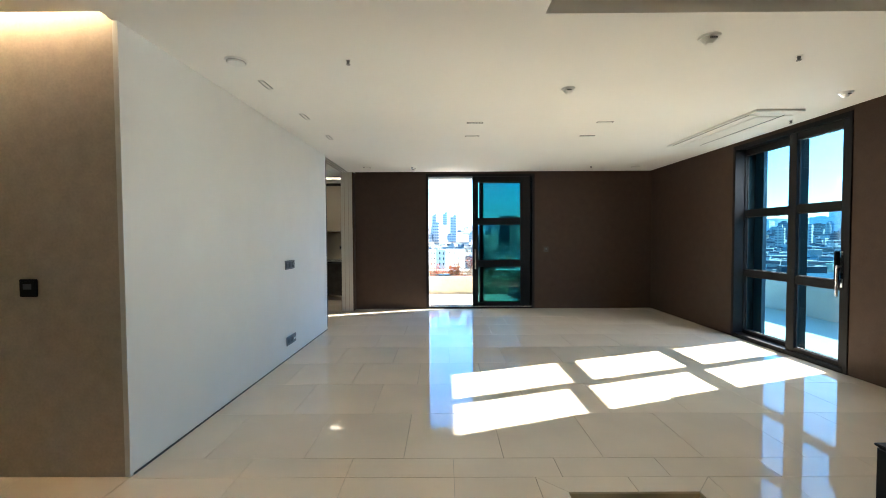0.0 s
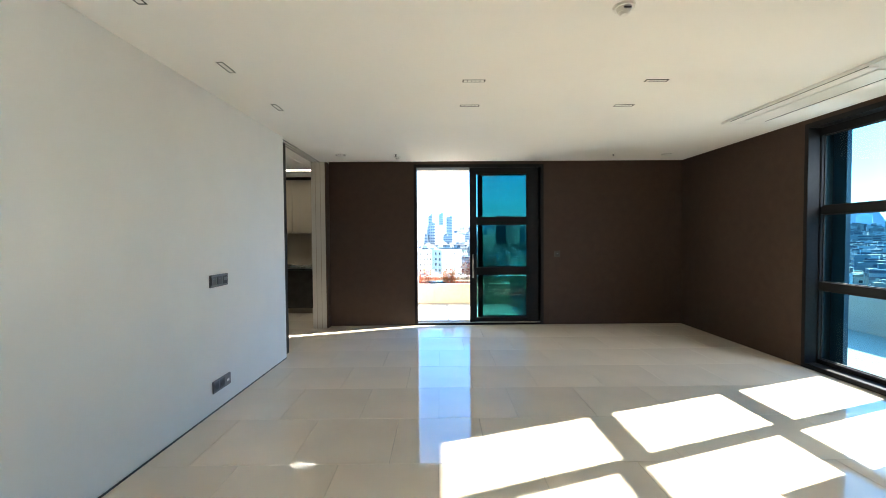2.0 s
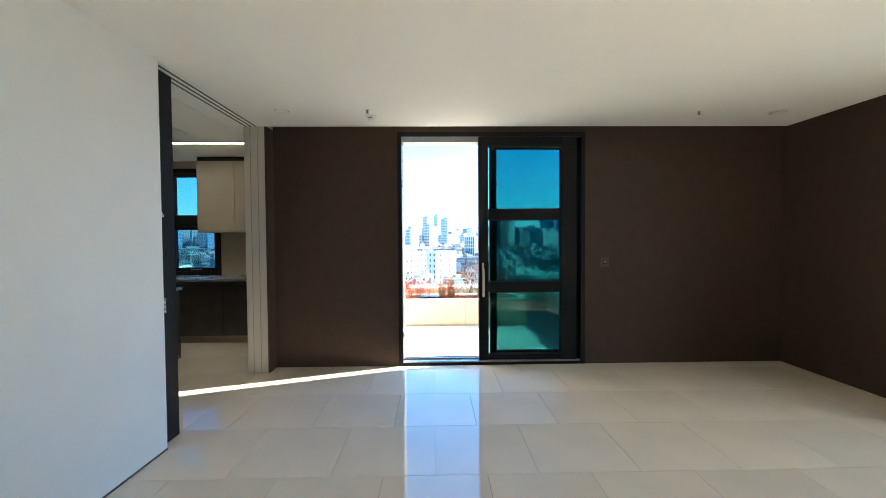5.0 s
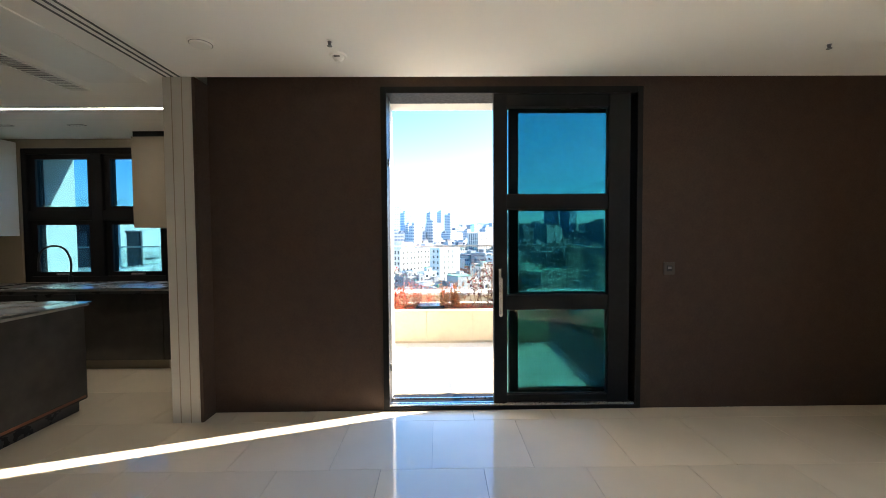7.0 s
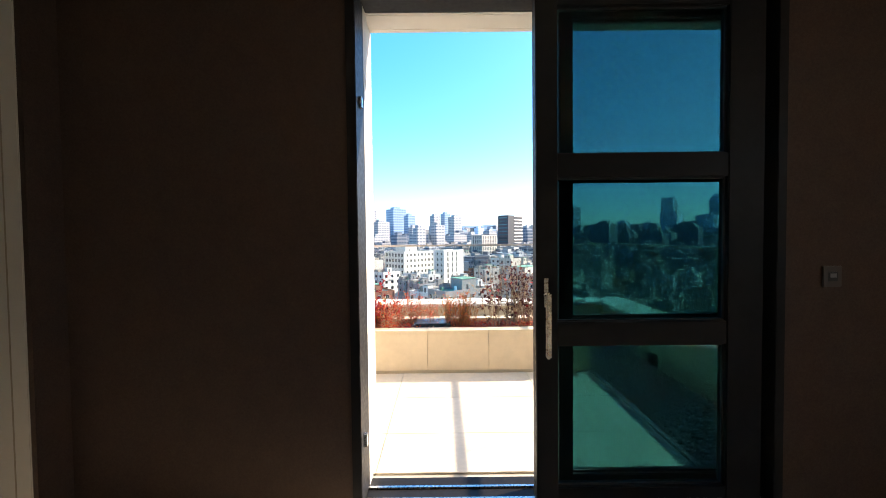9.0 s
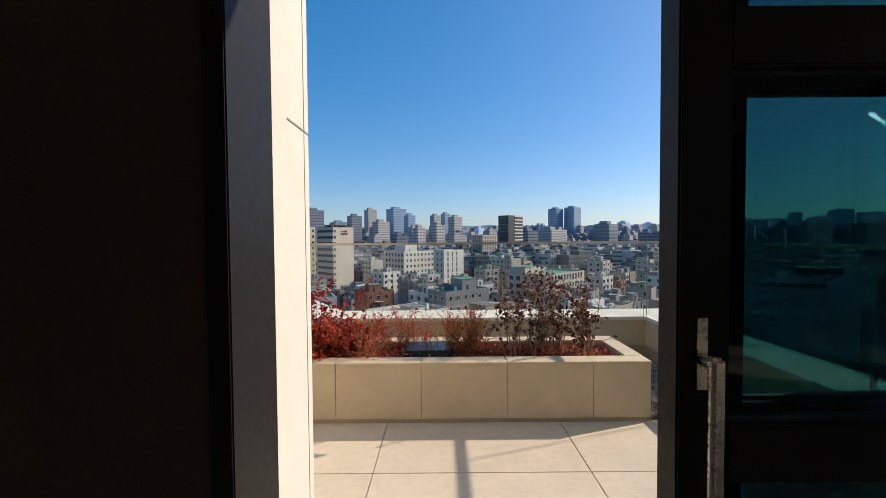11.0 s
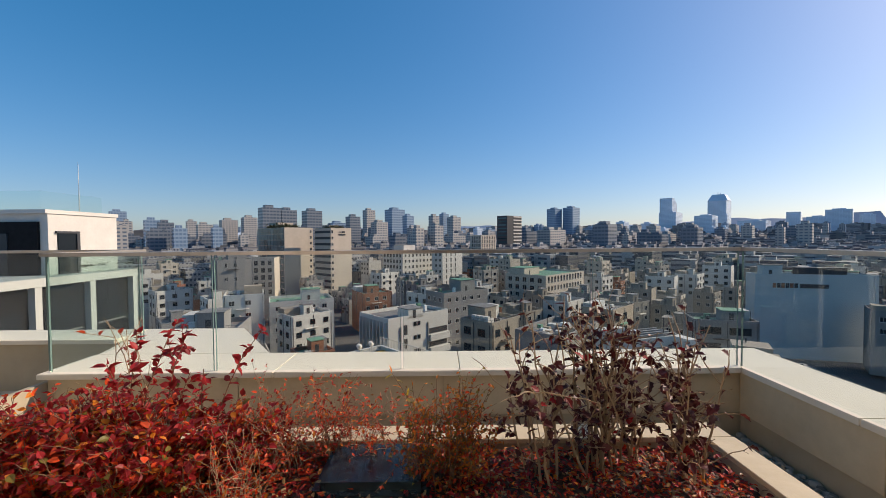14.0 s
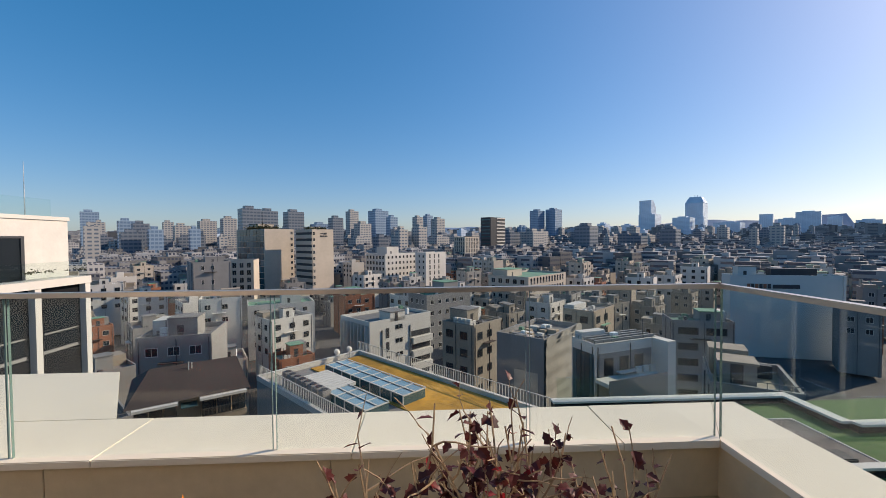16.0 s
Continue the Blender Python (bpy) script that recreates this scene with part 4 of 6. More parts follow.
def trailing_sprig(x, drop, drift, seed):
    """A sprig that creeps over the coping and hangs down the face of the planter."""
    rnd = random.Random(seed)
    t = thing("trailing_sprig", pose(x, PY0 + 0.16, PZ), "trailing red-leaved sprig hanging over the planter edge", "sprig")
    st, lv = Foliage(), Foliage()
    pts = [Vector((-0.3 * drift, 0.02, -0.035)), Vector((-0.1 * drift, -0.02, 0.022)), Vector((0, -0.10, 0.022)), Vector((0, -0.172, 0.014)), Vector((0.1 * drift, -0.187, -0.03))]
    for q in range(1, 6):
        pts.append(Vector((drift * (0.1 + 0.9 * q / 5) + rnd.gauss(0, 0.006), -0.187 - 0.012 * rnd.random(), -0.03 - drop * q / 5)))
    st.tube(pts, 0.0026, 0.0012)
    for a, b in zip(pts[1:], pts[2:]):
        for q in range(int((b - a).length / 0.0065)):
            d = ((b - a).normalized() * 0.6 + Vector((rnd.gauss(0, 0.8), -abs(rnd.gauss(0, 0.5)), rnd.gauss(0.1, 0.5)))).normalized()
            s = rnd.uniform(0.018, 0.034)
            lv.leaf(a + (b - a) * rnd.random(), d, Vector((rnd.gauss(0, 0.5), -0.6, 1)), s, s * 0.5, rnd.choices(range(3), (3, 2, 1.5))[0])
    for n, f, m in (("stem", st, [M_TWIG]), ("foliage", lv, [M_LEAF_RED, M_LEAF_CRIMSON, M_LEAF_ORANGE])):
        o = new(n, f.mesh(n, m))
        o.parent = t


trailing_sprig(-0.74, 0.15, 0.02, 81)
trailing_sprig(-0.90, 0.09, -0.06, 82)
trailing_sprig(-1.08, 0.03, -0.05, 83)


def ground_cover(count, x0, x1, y0, y1, seed):
    """Low red leaves and litter over the soil."""
    rnd = random.Random(seed)
    lv = Foliage()
    for k in range(count):
        p = Vector((rnd.uniform(x0, x1), rnd.uniform(y0, y1), SOIL + rnd.uniform(0.0, 0.055) * rnd.random()))
        d = Vector((rnd.gauss(0, 1), rnd.gauss(0, 1), rnd.uniform(-0.1, 0.7))).normalized()
        s = rnd.uniform(0.014, 0.032)
        lv.leaf(p, d, Vector((rnd.gauss(0, 0.4), rnd.gauss(0, 0.4), 1)), s, s * 0.5, rnd.choices(range(5), (5, 4, 1.5, 2, 3))[0])
    return tagged(new("ground_cover", lv.mesh("ground_cover", [M_LEAF_CRIMSON, M_LEAF_RED, M_LEAF_ORANGE, M_LEAF_MAROON, M_LEAF_TAN])), "low red ground cover and fallen leaves on the soil", "ground cover", "", "stuff")


ground_cover(8000, PX0 + 0.02, PX1 - 0.14, PY0 + 0.14, PY1 - 0.14, 7)


# ---- the city below ----
G = -38.0


def rise(y):
    """The ground climbs gently away from the building."""
    return G + 0.0165 * min(max(y - 9, 0), 1500)


def east(x, y):
    return x * 1.012 + 0.004 * (y - 9)


def facade_mat(name, wall, pane, storey=3.4, bay=3.0, share=0.45, gap=0.35, island=0.0, each=0.0, rough=0.7):
    """A far facade: storeys and bays of darker panes in a wall."""
    m = mat(name, wall, rough, vary=0.06, scale=0.3, island=island, each=each)
    nt, L = m.node_tree, m.node_tree.links
    b = nt.nodes["Principled BSDF"]
    base = b.inputs["Base Color"].links[0].from_socket
    tc = nt.nodes.new("ShaderNodeTexCoord")
    sep = nt.nodes.new("ShaderNodeSeparateXYZ")
    nor = nt.nodes.new("ShaderNodeSeparateXYZ")
    L.new(tc.outputs["Object"], sep.inputs[0])
    L.new(tc.outputs["Normal"], nor.inputs[0])

    def op(kind, a, c):
        q = nt.nodes.new("ShaderNodeMath")
        q.operation = kind
        for s, val in zip(q.inputs, (a, c)):
            if isinstance(val, (int, float)):
                s.default_value = val
            else:
                L.new(val, s)
        return q.outputs[0]

    u = op("ADD", sep.outputs[0], sep.outputs[1])
    fu = op("FRACT", op("DIVIDE", u, bay), 0)
    fz = op("FRACT", op("DIVIDE", sep.outputs[2], storey), 0)
    on = op("MULTIPLY", op("GREATER_THAN", fu, gap), op("GREATER_THAN", fz, 1 - share))
    upright = op("LESS_THAN", op("ABSOLUTE", nor.outputs[2], 0), 0.5)
    on = op("MULTIPLY", on, upright)
    mix = nt.nodes.new("ShaderNodeMix")
    mix.data_type = "RGBA"
    L.new(on, mix.inputs[0])
    L.new(base, mix.inputs[6])
    mix.inputs[7].default_value = (*pane, 1)
    L.new(mix.outputs[2], b.inputs["Base Color"])
    r = op("SUBTRACT", rough, op("MULTIPLY", on, rough - 0.15))
    L.new(r, b.inputs["Roughness"])
    return m


M_GROUND = mat("city_ground", (0.075, 0.075, 0.078), 0.9, vary=0.35, scale=0.06)
M_CW = mat("white_facade_paint", (0.60, 0.57, 0.52), 0.8, vary=0.05, scale=0.6, stain=0.08)
M_CB = mat("beige_facade_tile", (0.50, 0.43, 0.35), 0.8, vary=0.05, scale=0.6, stain=0.08)
M_CG = mat("grey_facade_render", (0.25, 0.24, 0.23), 0.8, vary=0.07, scale=0.5, stain=0.12)
M_CD = mat("dark_grey_cladding", (0.045, 0.047, 0.052), 0.6, vary=0.1, scale=0.6, spec=0.3)
M_CR = mat("red_brick", (0.30, 0.12, 0.07), 0.85, vary=0.12, scale=1.0)
M_CT = mat("tan_brick", (0.38, 0.30, 0.22), 0.85, vary=0.1, scale=1.0)
M_RG = mat("green_roof_coating", (0.14, 0.30, 0.20), 0.8, vary=0.15, scale=0.4, stain=0.15)
M_RY = mat("grey_roof_screed", (0.22, 0.21, 0.20), 0.9, vary=0.15, scale=0.4, stain=0.2)
M_RB = mat("dark_brown_shingle", (0.055, 0.04, 0.035), 0.9, vary=0.15, scale=2)
M_PANE = mat("city_window_pane", (0.018, 0.024, 0.030), 0.2, vary=0.2, scale=0.3, each=0.5, spec=0.25)
# dark stone of the wing; also the lower parapets' shade put into colour
M_WINGDARK = mat("black_stone_and_shaded_parapet", (0.010, 0.011, 0.013), 0.7, vary=0.1, scale=2, spec=0.12)
M_CX = mat("weathered_beige_render", (0.34, 0.29, 0.23), 0.85, vary=0.08, scale=0.5, stain=0.15)
M_TEAL = mat("teal_curtain_wall", (0.05, 0.10, 0.11), 0.12, vary=0.25, scale=0.25, each=0.5)
M_TURF = mat("artificial_turf", (0.042, 0.115, 0.022), 0.95, vary=0.12, scale=3, bump=0.5, bump_scale=60)
M_ORANGE = mat("ochre_dry_lawn", (0.50, 0.25, 0.035), 0.95, vary=0.35, scale=0.9, bump=0.6, bump_scale=6)
M_WRAP = mat("scaffold_sheeting", (0.30, 0.28, 0.24), 0.8, vary=0.12, scale=0.4, bump=0.8, bump_scale=1.2)
M_BIG = mat("pale_blue_grey_panel", (0.46, 0.50, 0.49), 0.5, vary=0.04, scale=0.3)

ground_bm = bmesh.new()
strip = [[ground_bm.verts.new((x, y, rise(y))) for x in (-5000, 5000)] for y in (-1500, 9, 1509, 7000)]
for (a, b), (c, d) in zip(strip, strip[1:]):
    ground_bm.faces.new((a, b, d, c))
structure("ground", ground_bm, M_GROUND, "city ground between the buildings", "ground")
WINDOWS = {}


def window_mesh(w, h, frame_mat, pane_mat):
    """A window set on a facade in local x-z, facing -y: a frame with a sill, and a pane behind it."""
    key = (round(w, 2), round(h, 2), frame_mat.name, pane_mat.name)
    if key not in WINDOWS:
        bm = bmesh.new()
        box(bm, -w / 2, w / 2, -0.03, 0.0, -h / 2, h / 2, mi=1)
        for s in ((-w / 2 - 0.07, w / 2 + 0.07, -0.09, 0.0, -h / 2 - 0.10, -h / 2), (-w / 2 - 0.07, w / 2 + 0.07, -0.07, 0.0, h / 2, h / 2 + 0.07), (-w / 2 - 0.07, -w / 2, -0.07, 0.0, -h / 2, h / 2), (w / 2, w / 2 + 0.07, -0.07, 0.0, -h / 2, h / 2), (-0.025, 0.025, -0.05, -0.03, -h / 2, h / 2)):
            box(bm, *s)
        WINDOWS[key] = mesh_of("window", bm, frame_mat, pane_mat)
    return WINDOWS[key]


def building(x, y, w, d, top, a, wall, roof, label, front=(), side=(), storey=3.4, storeys=7, box_at=None, frame_mat=None, pane_mat=None, category="building", group="", bands=False, wall2=None, name="building", tank=False):
    """A block whose near corner stands at (x, y), one face along the angle a, with a parapet round its roof and windows.
    front, side: (count, width, height, first offset, pitch) of the windows on the two near faces."""
    hgt = top - G
    t = thing(name, pose(east(x, y), y, rise(y), 0, 0, a), label, category, group)
    part("wall", boxed((0, w, 0, d, 0, hgt - 0.9)), wall, t)
    part("parapet", boxed((0, w, 0, 0.25, hgt - 0.899, hgt), (0, w, d - 0.25, d, hgt - 0.899, hgt), (0, 0.25, 0.25, d - 0.25, hgt - 0.899, hgt), (w - 0.25, w, 0.25, d - 0.25, hgt - 0.899, hgt)), wall, t)
    part("roof", boxed((0.25, w - 0.25, 0.25, d - 0.25, hgt - 0.899, hgt - 0.82)), roof, t)
    if box_at:
        bx, by, bw, bd, bh = box_at
        b = part("stair_house", boxed((bx, bx + bw, by, by + bd, hgt - 0.82, hgt + bh)), wall, t)
        part("cap", boxed((bx - 0.15, bx + bw + 0.15, by - 0.15, by + bd + 0.15, hgt + bh, hgt + bh + 0.18)), roof, b)
        part("door", boxed((bx + bw * 0.3, bx + bw * 0.3 + 0.9, by - 0.04, by - 0.001, hgt - 0.82, hgt + 1.2)), M_CD, b)
    if tank:
        bm = bmesh.new()
        cyl(bm, w * 0.7, d * 0.6, hgt - 0.82, hgt + 0.9, 0.8, seg=16)
        part("tank", bm, M_PLASTIC, t)
        part("condenser", boxed((w * 0.2, w * 0.2 + 0.9, d * 0.3, d * 0.3 + 0.4, hgt - 0.82, hgt + 0.1), (w * 0.2 + 1.1, w * 0.2 + 2.0, d * 0.3, d * 0.3 + 0.4, hgt - 0.82, hgt + 0.1)), M_CW, t)
    if 4 < w < 40 and d > 4 and y < 170:
        rr = random.Random(int(abs(x) * 10) + int(y * 7))
        for k in range(4):
            cx, cy, cw = rr.uniform(0.5, w - 2.0), rr.uniform(0.5, d - 2.0), rr.uniform(0.5, 1.3)
            if box_at and box_at[0] - 1.5 < cx < box_at[0] + box_at[2] + 0.2 and box_at[1] - 1.5 < cy < box_at[1] + box_at[3] + 0.2:
                continue
            part("roof_unit", boxed((cx, cx + cw, cy, cy + 0.7, hgt - 0.82, hgt - 0.82 + rr.uniform(0.5, 1.5))), rr.choice((M_CW, M_CD, M_RG, M_PLASTIC)), t)
        if w < 14:
            rw, rd = rr.uniform(0.35, 0.55) * w, rr.uniform(0.3, 0.45) * d
            rx, ry = rr.choice((0.3, w - rw - 0.3)), d - rd - 0.3
            part("roof_room", boxed((rx, rx + rw, ry, ry + rd, hgt - 0.82, hgt + rr.uniform(0.9, 1.9))), rr.choice((M_CX, M_CG, M_CT, M_CW)), t)
            part("wall_pipe", boxed(*[(u, u + 0.09, -0.12, -0.001, 0, hgt - 0.4) for u in (0.35, w * 0.52, w - 0.4)], *[(-0.12, -0.001, v, v + 0.09, 0, hgt - 0.4) for v in (0.4, d * 0.55)]), M_CD, t)
            part("roof_rail", boxed((0.05, w - 0.05, 0.08, 0.12, hgt + 0.42, hgt + 0.47), (0.08, 0.12, 0.12, d - 0.05, hgt + 0.42, hgt + 0.47), *[(u, u + 0.05, 0.07, 0.12, hgt, hgt + 0.42) for u in np.linspace(0.05, w - 0.1, 9)], *[(0.07, 0.12, v, v + 0.05, hgt, hgt + 0.42) for v in np.linspace(0.2, d - 0.1, 8)]), M_CG, t)
            part("awning", boxed((w * 0.3, w * 0.62, -0.9, -0.002, hgt - 4.0, hgt - 3.86)), rr.choice((M_RG, M_RB, M_CW)), t)
        bm = bmesh.new()
        px, py = rr.uniform(0.6, w - 0.6), rr.uniform(0.6, d - 0.6)
        cyl(bm, px, py, hgt - 0.82, hgt + rr.uniform(0.8, 2.4), 0.06, seg=6)
        part("vent_pipe", bm, M_CD, t)
    fm, pm = frame_mat or M_CW, pane_mat or M_PANE
    for k in range(storeys):
        z = hgt - 2.3 - storey * k
        if z < 1.5:
            break
        for f, spec in enumerate((front, side)):
            if not spec:
                continue
            n, ww, wh, off, pitch = spec
            me = window_mesh(ww, wh, fm, pm)
            for i in range(n):
                u = off + i * pitch
                if f == 0:
                    piece("window", me, t, u, -0.001, z)
                else:
                    piece("window", me, t, -0.001, u, z, radians(-90))
    if bands:
        for k in range(storeys + 3):
            z = hgt - 1.6 - storey * k
            part("balcony_band", boxed((-0.6, -0.001, 0.3, d - 0.3, z - 1.1, z), bevel=0.0), wall2 or wall, t)
    return t


# two tall slabs with planted roofs
b1 = building(-90.3, 239.6, 18.1, 36, 4.4, 48, M_CB, M_RY, "tall beige slab with a dark glass flank and a planted roof", front=(1, 1.3, 1.6, 16.6, 3), storey=3.55, storeys=11, box_at=(6, 20, 10, 12, 3.5))
for k in range(8):
    for j in range(11):
        part("glazing", boxed((-0.14, -0.001, 1.0 + 4.2 * k, 4.9 + 4.2 * k, 42.4 - 3.6 - 3.55 * j, 42.4 - 0.35 - 3.55 * j)), M_TEAL, b1)
b2 = building(-61.5, 231.6, 13.7, 17, 3.9, 48, M_CB, M_RY, "beige slab with open parking decks and a planted roof", front=(1, 1.2, 1.6, 1.0, 3), storey=3.5, storeys=11, box_at=(3, 6, 6, 8, 1.5))
for j in range(12):
    # dark sheet on the wall paints the shade inside the open deck
    part("deck_opening", boxed((-0.05, -0.001, 0.4, 16.6, 40.2 - 1.3 - 3.5 * j, 40.2 + 0.1 - 3.5 * j)), M_CD, b2)
    part("deck_slab", boxed((-0.5, -0.06, 0.2, 16.8, 40.1 - 3.2 - 3.5 * j, 40.1 - 1.5 - 3.5 * j)), M_CB, b2)
bm = bmesh.new()
for s in ((7.2, 9.2, 0.02, 1.0), (5.2, 6.8, 0.3, 0.7), (5.0, 9.6, -1.4, -0.6)):
    box(bm, s[0], s[1], -0.25, -0.001, 39 + s[2], 39 + s[3], bevel=0.05)
part("sign", bm, M_CD, b2, "dark roof sign in plain shapes")


def clumps(name, label, count, x0, x1, y0, y1, z, size, m, a=None):
    """A row of small leafy clumps, each of many crossed leaves."""
    rnd = random.Random(len(name) + count)
    lv = Foliage()
    for k in range(count):
        c = Vector((rnd.uniform(x0, x1), rnd.uniform(y0, y1), z))
        if a:
            c = a @ c
        s = size * rnd.uniform(0.5, 1.3)
        for q in range(26):
            o = Vector((rnd.gauss(0, 1), rnd.gauss(0, 1), abs(rnd.gauss(0, 0.8)))) * s * 0.45
            d = Vector((rnd.gauss(0, 1), rnd.gauss(0, 1), rnd.gauss(0.3, 0.6))).normalized()
            lv.leaf(c + o, d, Vector((rnd.gauss(0, 1), 0.2, 1)), s * 0.5, s * 0.35, 0)
    return tagged(new(name, lv.mesh(name, [m])), label, "plants", "", "stuff")


M_DRYGREEN = leaf_mat("dull_green_leaf", (0.055, 0.06, 0.03))
clumps("roof_shrubs", "dull green shrubs on the roofs of the slabs", 60, 1, 11, 1.5, 30, 42.6, 2.0, M_DRYGREEN, pose(east(-90.3, 239.6), 239.6, rise(239.6), 0, 0, 48))
clumps("roof_shrubs", "dull green shrubs along a roof edge", 40, 0.5, 10, 0.8, 10, 41.9, 1.6, M_DRYGREEN, pose(east(-61.5, 231.6), 231.6, rise(231.6), 0, 0, 48))

building(-23.8, 249.6, 27.2, 19, -11.1, 46, M_CW, M_RY, "white office block with regular windows", front=(8, 1.3, 1.6, 2.5, 3.1), side=(6, 1.5, 2.0, 2.0, 3.0), storey=3.5, storeys=7, box_at=(8, 8, 10, 10, 4.0))
building(0.3, 245.6, 18.0, 9, -10.3, 46, M_CW, M_RY, "white narrow block beside the office", front=(3, 1.0, 2.4, 3.5, 4.0), side=(2, 1.2, 1.6, 2, 3.4), storeys=7)
b3 = building(-12.3, 101.6, 19.2, 13, -19.2, 42, M_CW, M_RY, "white block with slanted fins and balconies", front=(2, 0.8, 0.9, 8.0, 1.2), storeys=5, box_at=(6, 0.0, 4.5, 4.5, 1.4), frame_mat=M_CD)
H3 = -19.2 - G
for k in range(8):
    part("fin", boxed((-0.9, -0.001, 0.6 + 1.55 * k, 0.85 + 1.55 * k, H3 - 14, H3 - 0.9)), M_CW, b3)
    part("bay_glass", boxed((-0.06, -0.002, 0.9 + 1.55 * k, 2.1 + 1.55 * k, H3 - 14, H3 - 1.4)), M_TEAL, b3)
for k in range(4):
    part("slot_window", boxed((4.6, 5.6, -0.06, -0.001, H3 - 4.6 - 3.4 * k, H3 - 2.2 - 3.4 * k)), M_CD, b3)
    # the balcony's shaded depth is painted as a flat dark sheet
    part("balcony_opening", boxed((12.6, 18.9, -0.05, -0.001, H3 - 5.6 - 3.4 * k, H3 - 4.2 - 3.4 * k)), M_CD, b3)
    part("balcony_front", boxed((12.5, 19.2, -0.9, -0.06, H3 - 7.4 - 3.4 * k, H3 - 5.8 - 3.4 * k)), M_CW, b3)
for s in ((3.4, 3.7), (12.0, 12.3)):
    part("flue", boxed((s[0], s[1], -0.25, -0.001, H3 - 14, H3 - 2.5)), M_CG, b3)

building(0.8, 129.6, 18, 10, -17.6, 36, M_CG, M_RG, "grey rendered block with rows of small windows", front=(5, 1.2, 1.2, 2.0, 3.0), side=(3, 1.2, 1.3, 2, 3), storeys=6, box_at=(9, 3, 6, 6, 3.0))
b4 = building(9.7, 84.6, 9.9, 8, -16.4, 46, M_CX, M_RY, "weathered beige block with rooftop condensers", front=(2, 1.4, 1.3, 2.0, 3.2), side=(2, 1.7, 1.4, 2.5, 3.6), storeys=6, box_at=(3.0, 4.0, 4.0, 4.5, 2.0), tank=True, frame_mat=M_CD)
for k in range(4):
    part("condenser", boxed((0.4 + 0.0, 1.2, 1.2 + 1.1 * k, 2.1 + 1.1 * k, -16.4 - G - 0.8, -16.4 - G + 0.9), bevel=0.03), M_CW, b4)
b5 = building(18.1, 67.6, 14, 8.2, -14.6, 48, M_CG, M_RY, "half-demolished block wrapped in grey sheeting", storeys=0)
bm = bmesh.new()
bmesh.ops.create_grid(bm, x_segments=34, y_segments=40, size=0.5, matrix=Matrix.Translation((7.0, -0.35, 14.5)) @ Matrix.Rotation(radians(90), 4, "X") @ Matrix.Diagonal((14.4, 17.5, 1, 1)))
for v in bm.verts:
    v.co.y -= 0.18 * abs(math.sin(v.co.z * 1.45)) + 0.12 * noise.noise(v.co * 0.9)
    if v.co.z > 22.8:
        v.co.z += 0.5 * math.sin(v.co.x * 1.1)
part("sheeting", bm, M_WRAP, b5, "sagging grey scaffold sheeting", smooth=True)
rnd = random.Random(5)
for k in range(30):
    part("rubble", boxed(*[(lambda u, v, s: (u, u + s, v, v + s * 1.4, 22.6, 22.8 + s * 0.5))(rnd.uniform(0.6, 7.8), rnd.uniform(0.8, 6.2), rnd.uniform(0.3, 1.1))]), (M_CT, M_CW, M_CG)[k % 3], b5)
part("patch", boxed((-0.05, -0.002, 1.0, 5.0, 8, 18)), M_CB, b5)
b6 = building(22.4, 59.6, 11.2, 4.6, -13.2, 18, M_CW, M_RY, "low white modern house with terraces and a glazed stair", storeys=0)
H6 = -13.2 - G
for k in range(5):
    part("stair_glazing", boxed((-0.08, -0.001, 0.2 + 0.85 * k, 0.95 + 0.85 * k, H6 - 9, H6 - 1.4)), M_TEAL, b6)
part("terrace_recess", boxed((0.6, 9.6, -0.06, -0.001, H6 - 4.4, H6 - 1.3)), M_CG, b6)
part("terrace_slab", boxed((-0.1, 9.8, -2.4, -0.07, H6 - 4.9, H6 - 4.4)), M_CW, b6)
part("terrace_front", boxed((0.0, 9.8, -2.5, -2.41, H6 - 9.5, H6 - 4.0)), M_CG, b6)
for k in range(3):
    part("french_window", boxed((1.4 + 2.6 * k, 2.9 + 2.6 * k, -0.12, -0.062, H6 - 4.3, H6 - 2.0)), M_PANE, b6)
    part("condenser", boxed((6.4 + 1.2 * k, 7.3 + 1.2 * k, -0.7, -0.3, H6 - 4.39, H6 - 3.5), bevel=0.03), M_CW, b6)
part("end_wall", boxed((9.81, 11.2, -2.5, -0.002, H6 - 10, H6)), M_CW, b6)
for k in range(4):
    part("roof_beam", boxed((0.4, 10.6, 0.4 + 1.0 * k, 0.7 + 1.0 * k, H6, H6 + 0.35)), M_CG, b6)
b7 = building(43.2, 174.6, 34, 21, -17.7, 44, M_CB, M_RG, "stone-faced building with arched upper windows and a green roof", front=(12, 1.3, 2.0, 2.2, 2.6), side=(5, 2.0, 2.0, 3.0, 3.8), storeys=4, box_at=(2, 12, 12, 8, 2.4))
arch_bm = bmesh.new()
cyl(arch_bm, 0, -0.10, 0, 0.09, 0.68, axis="Y", seg=16)
arch_me = mesh_of("arch", arch_bm, M_PANE)
for k in range(12):
    piece("arch", arch_me, b7, 2.2 + 2.6 * k, 0, -17.7 - G - 1.3)
building(40.1, 101.6, 13, 8, -17.6, 44, M_CT, M_RY, "tan brick block with framed roof terrace", front=(2, 2.2, 1.6, 2.4, 4.6), side=(2, 1.8, 1.5, 2.5, 4), storeys=5, frame_mat=M_CD)
building(53.8, 93.6, 12, 8, -18.0, -18, M_CG, M_RG, "olive-grey block with ribbon windows", front=(2, 3.8, 1.4, 3.2, 5.4), storeys=5, frame_mat=M_CD, box_at=(6, 2, 4, 4, 1.6))
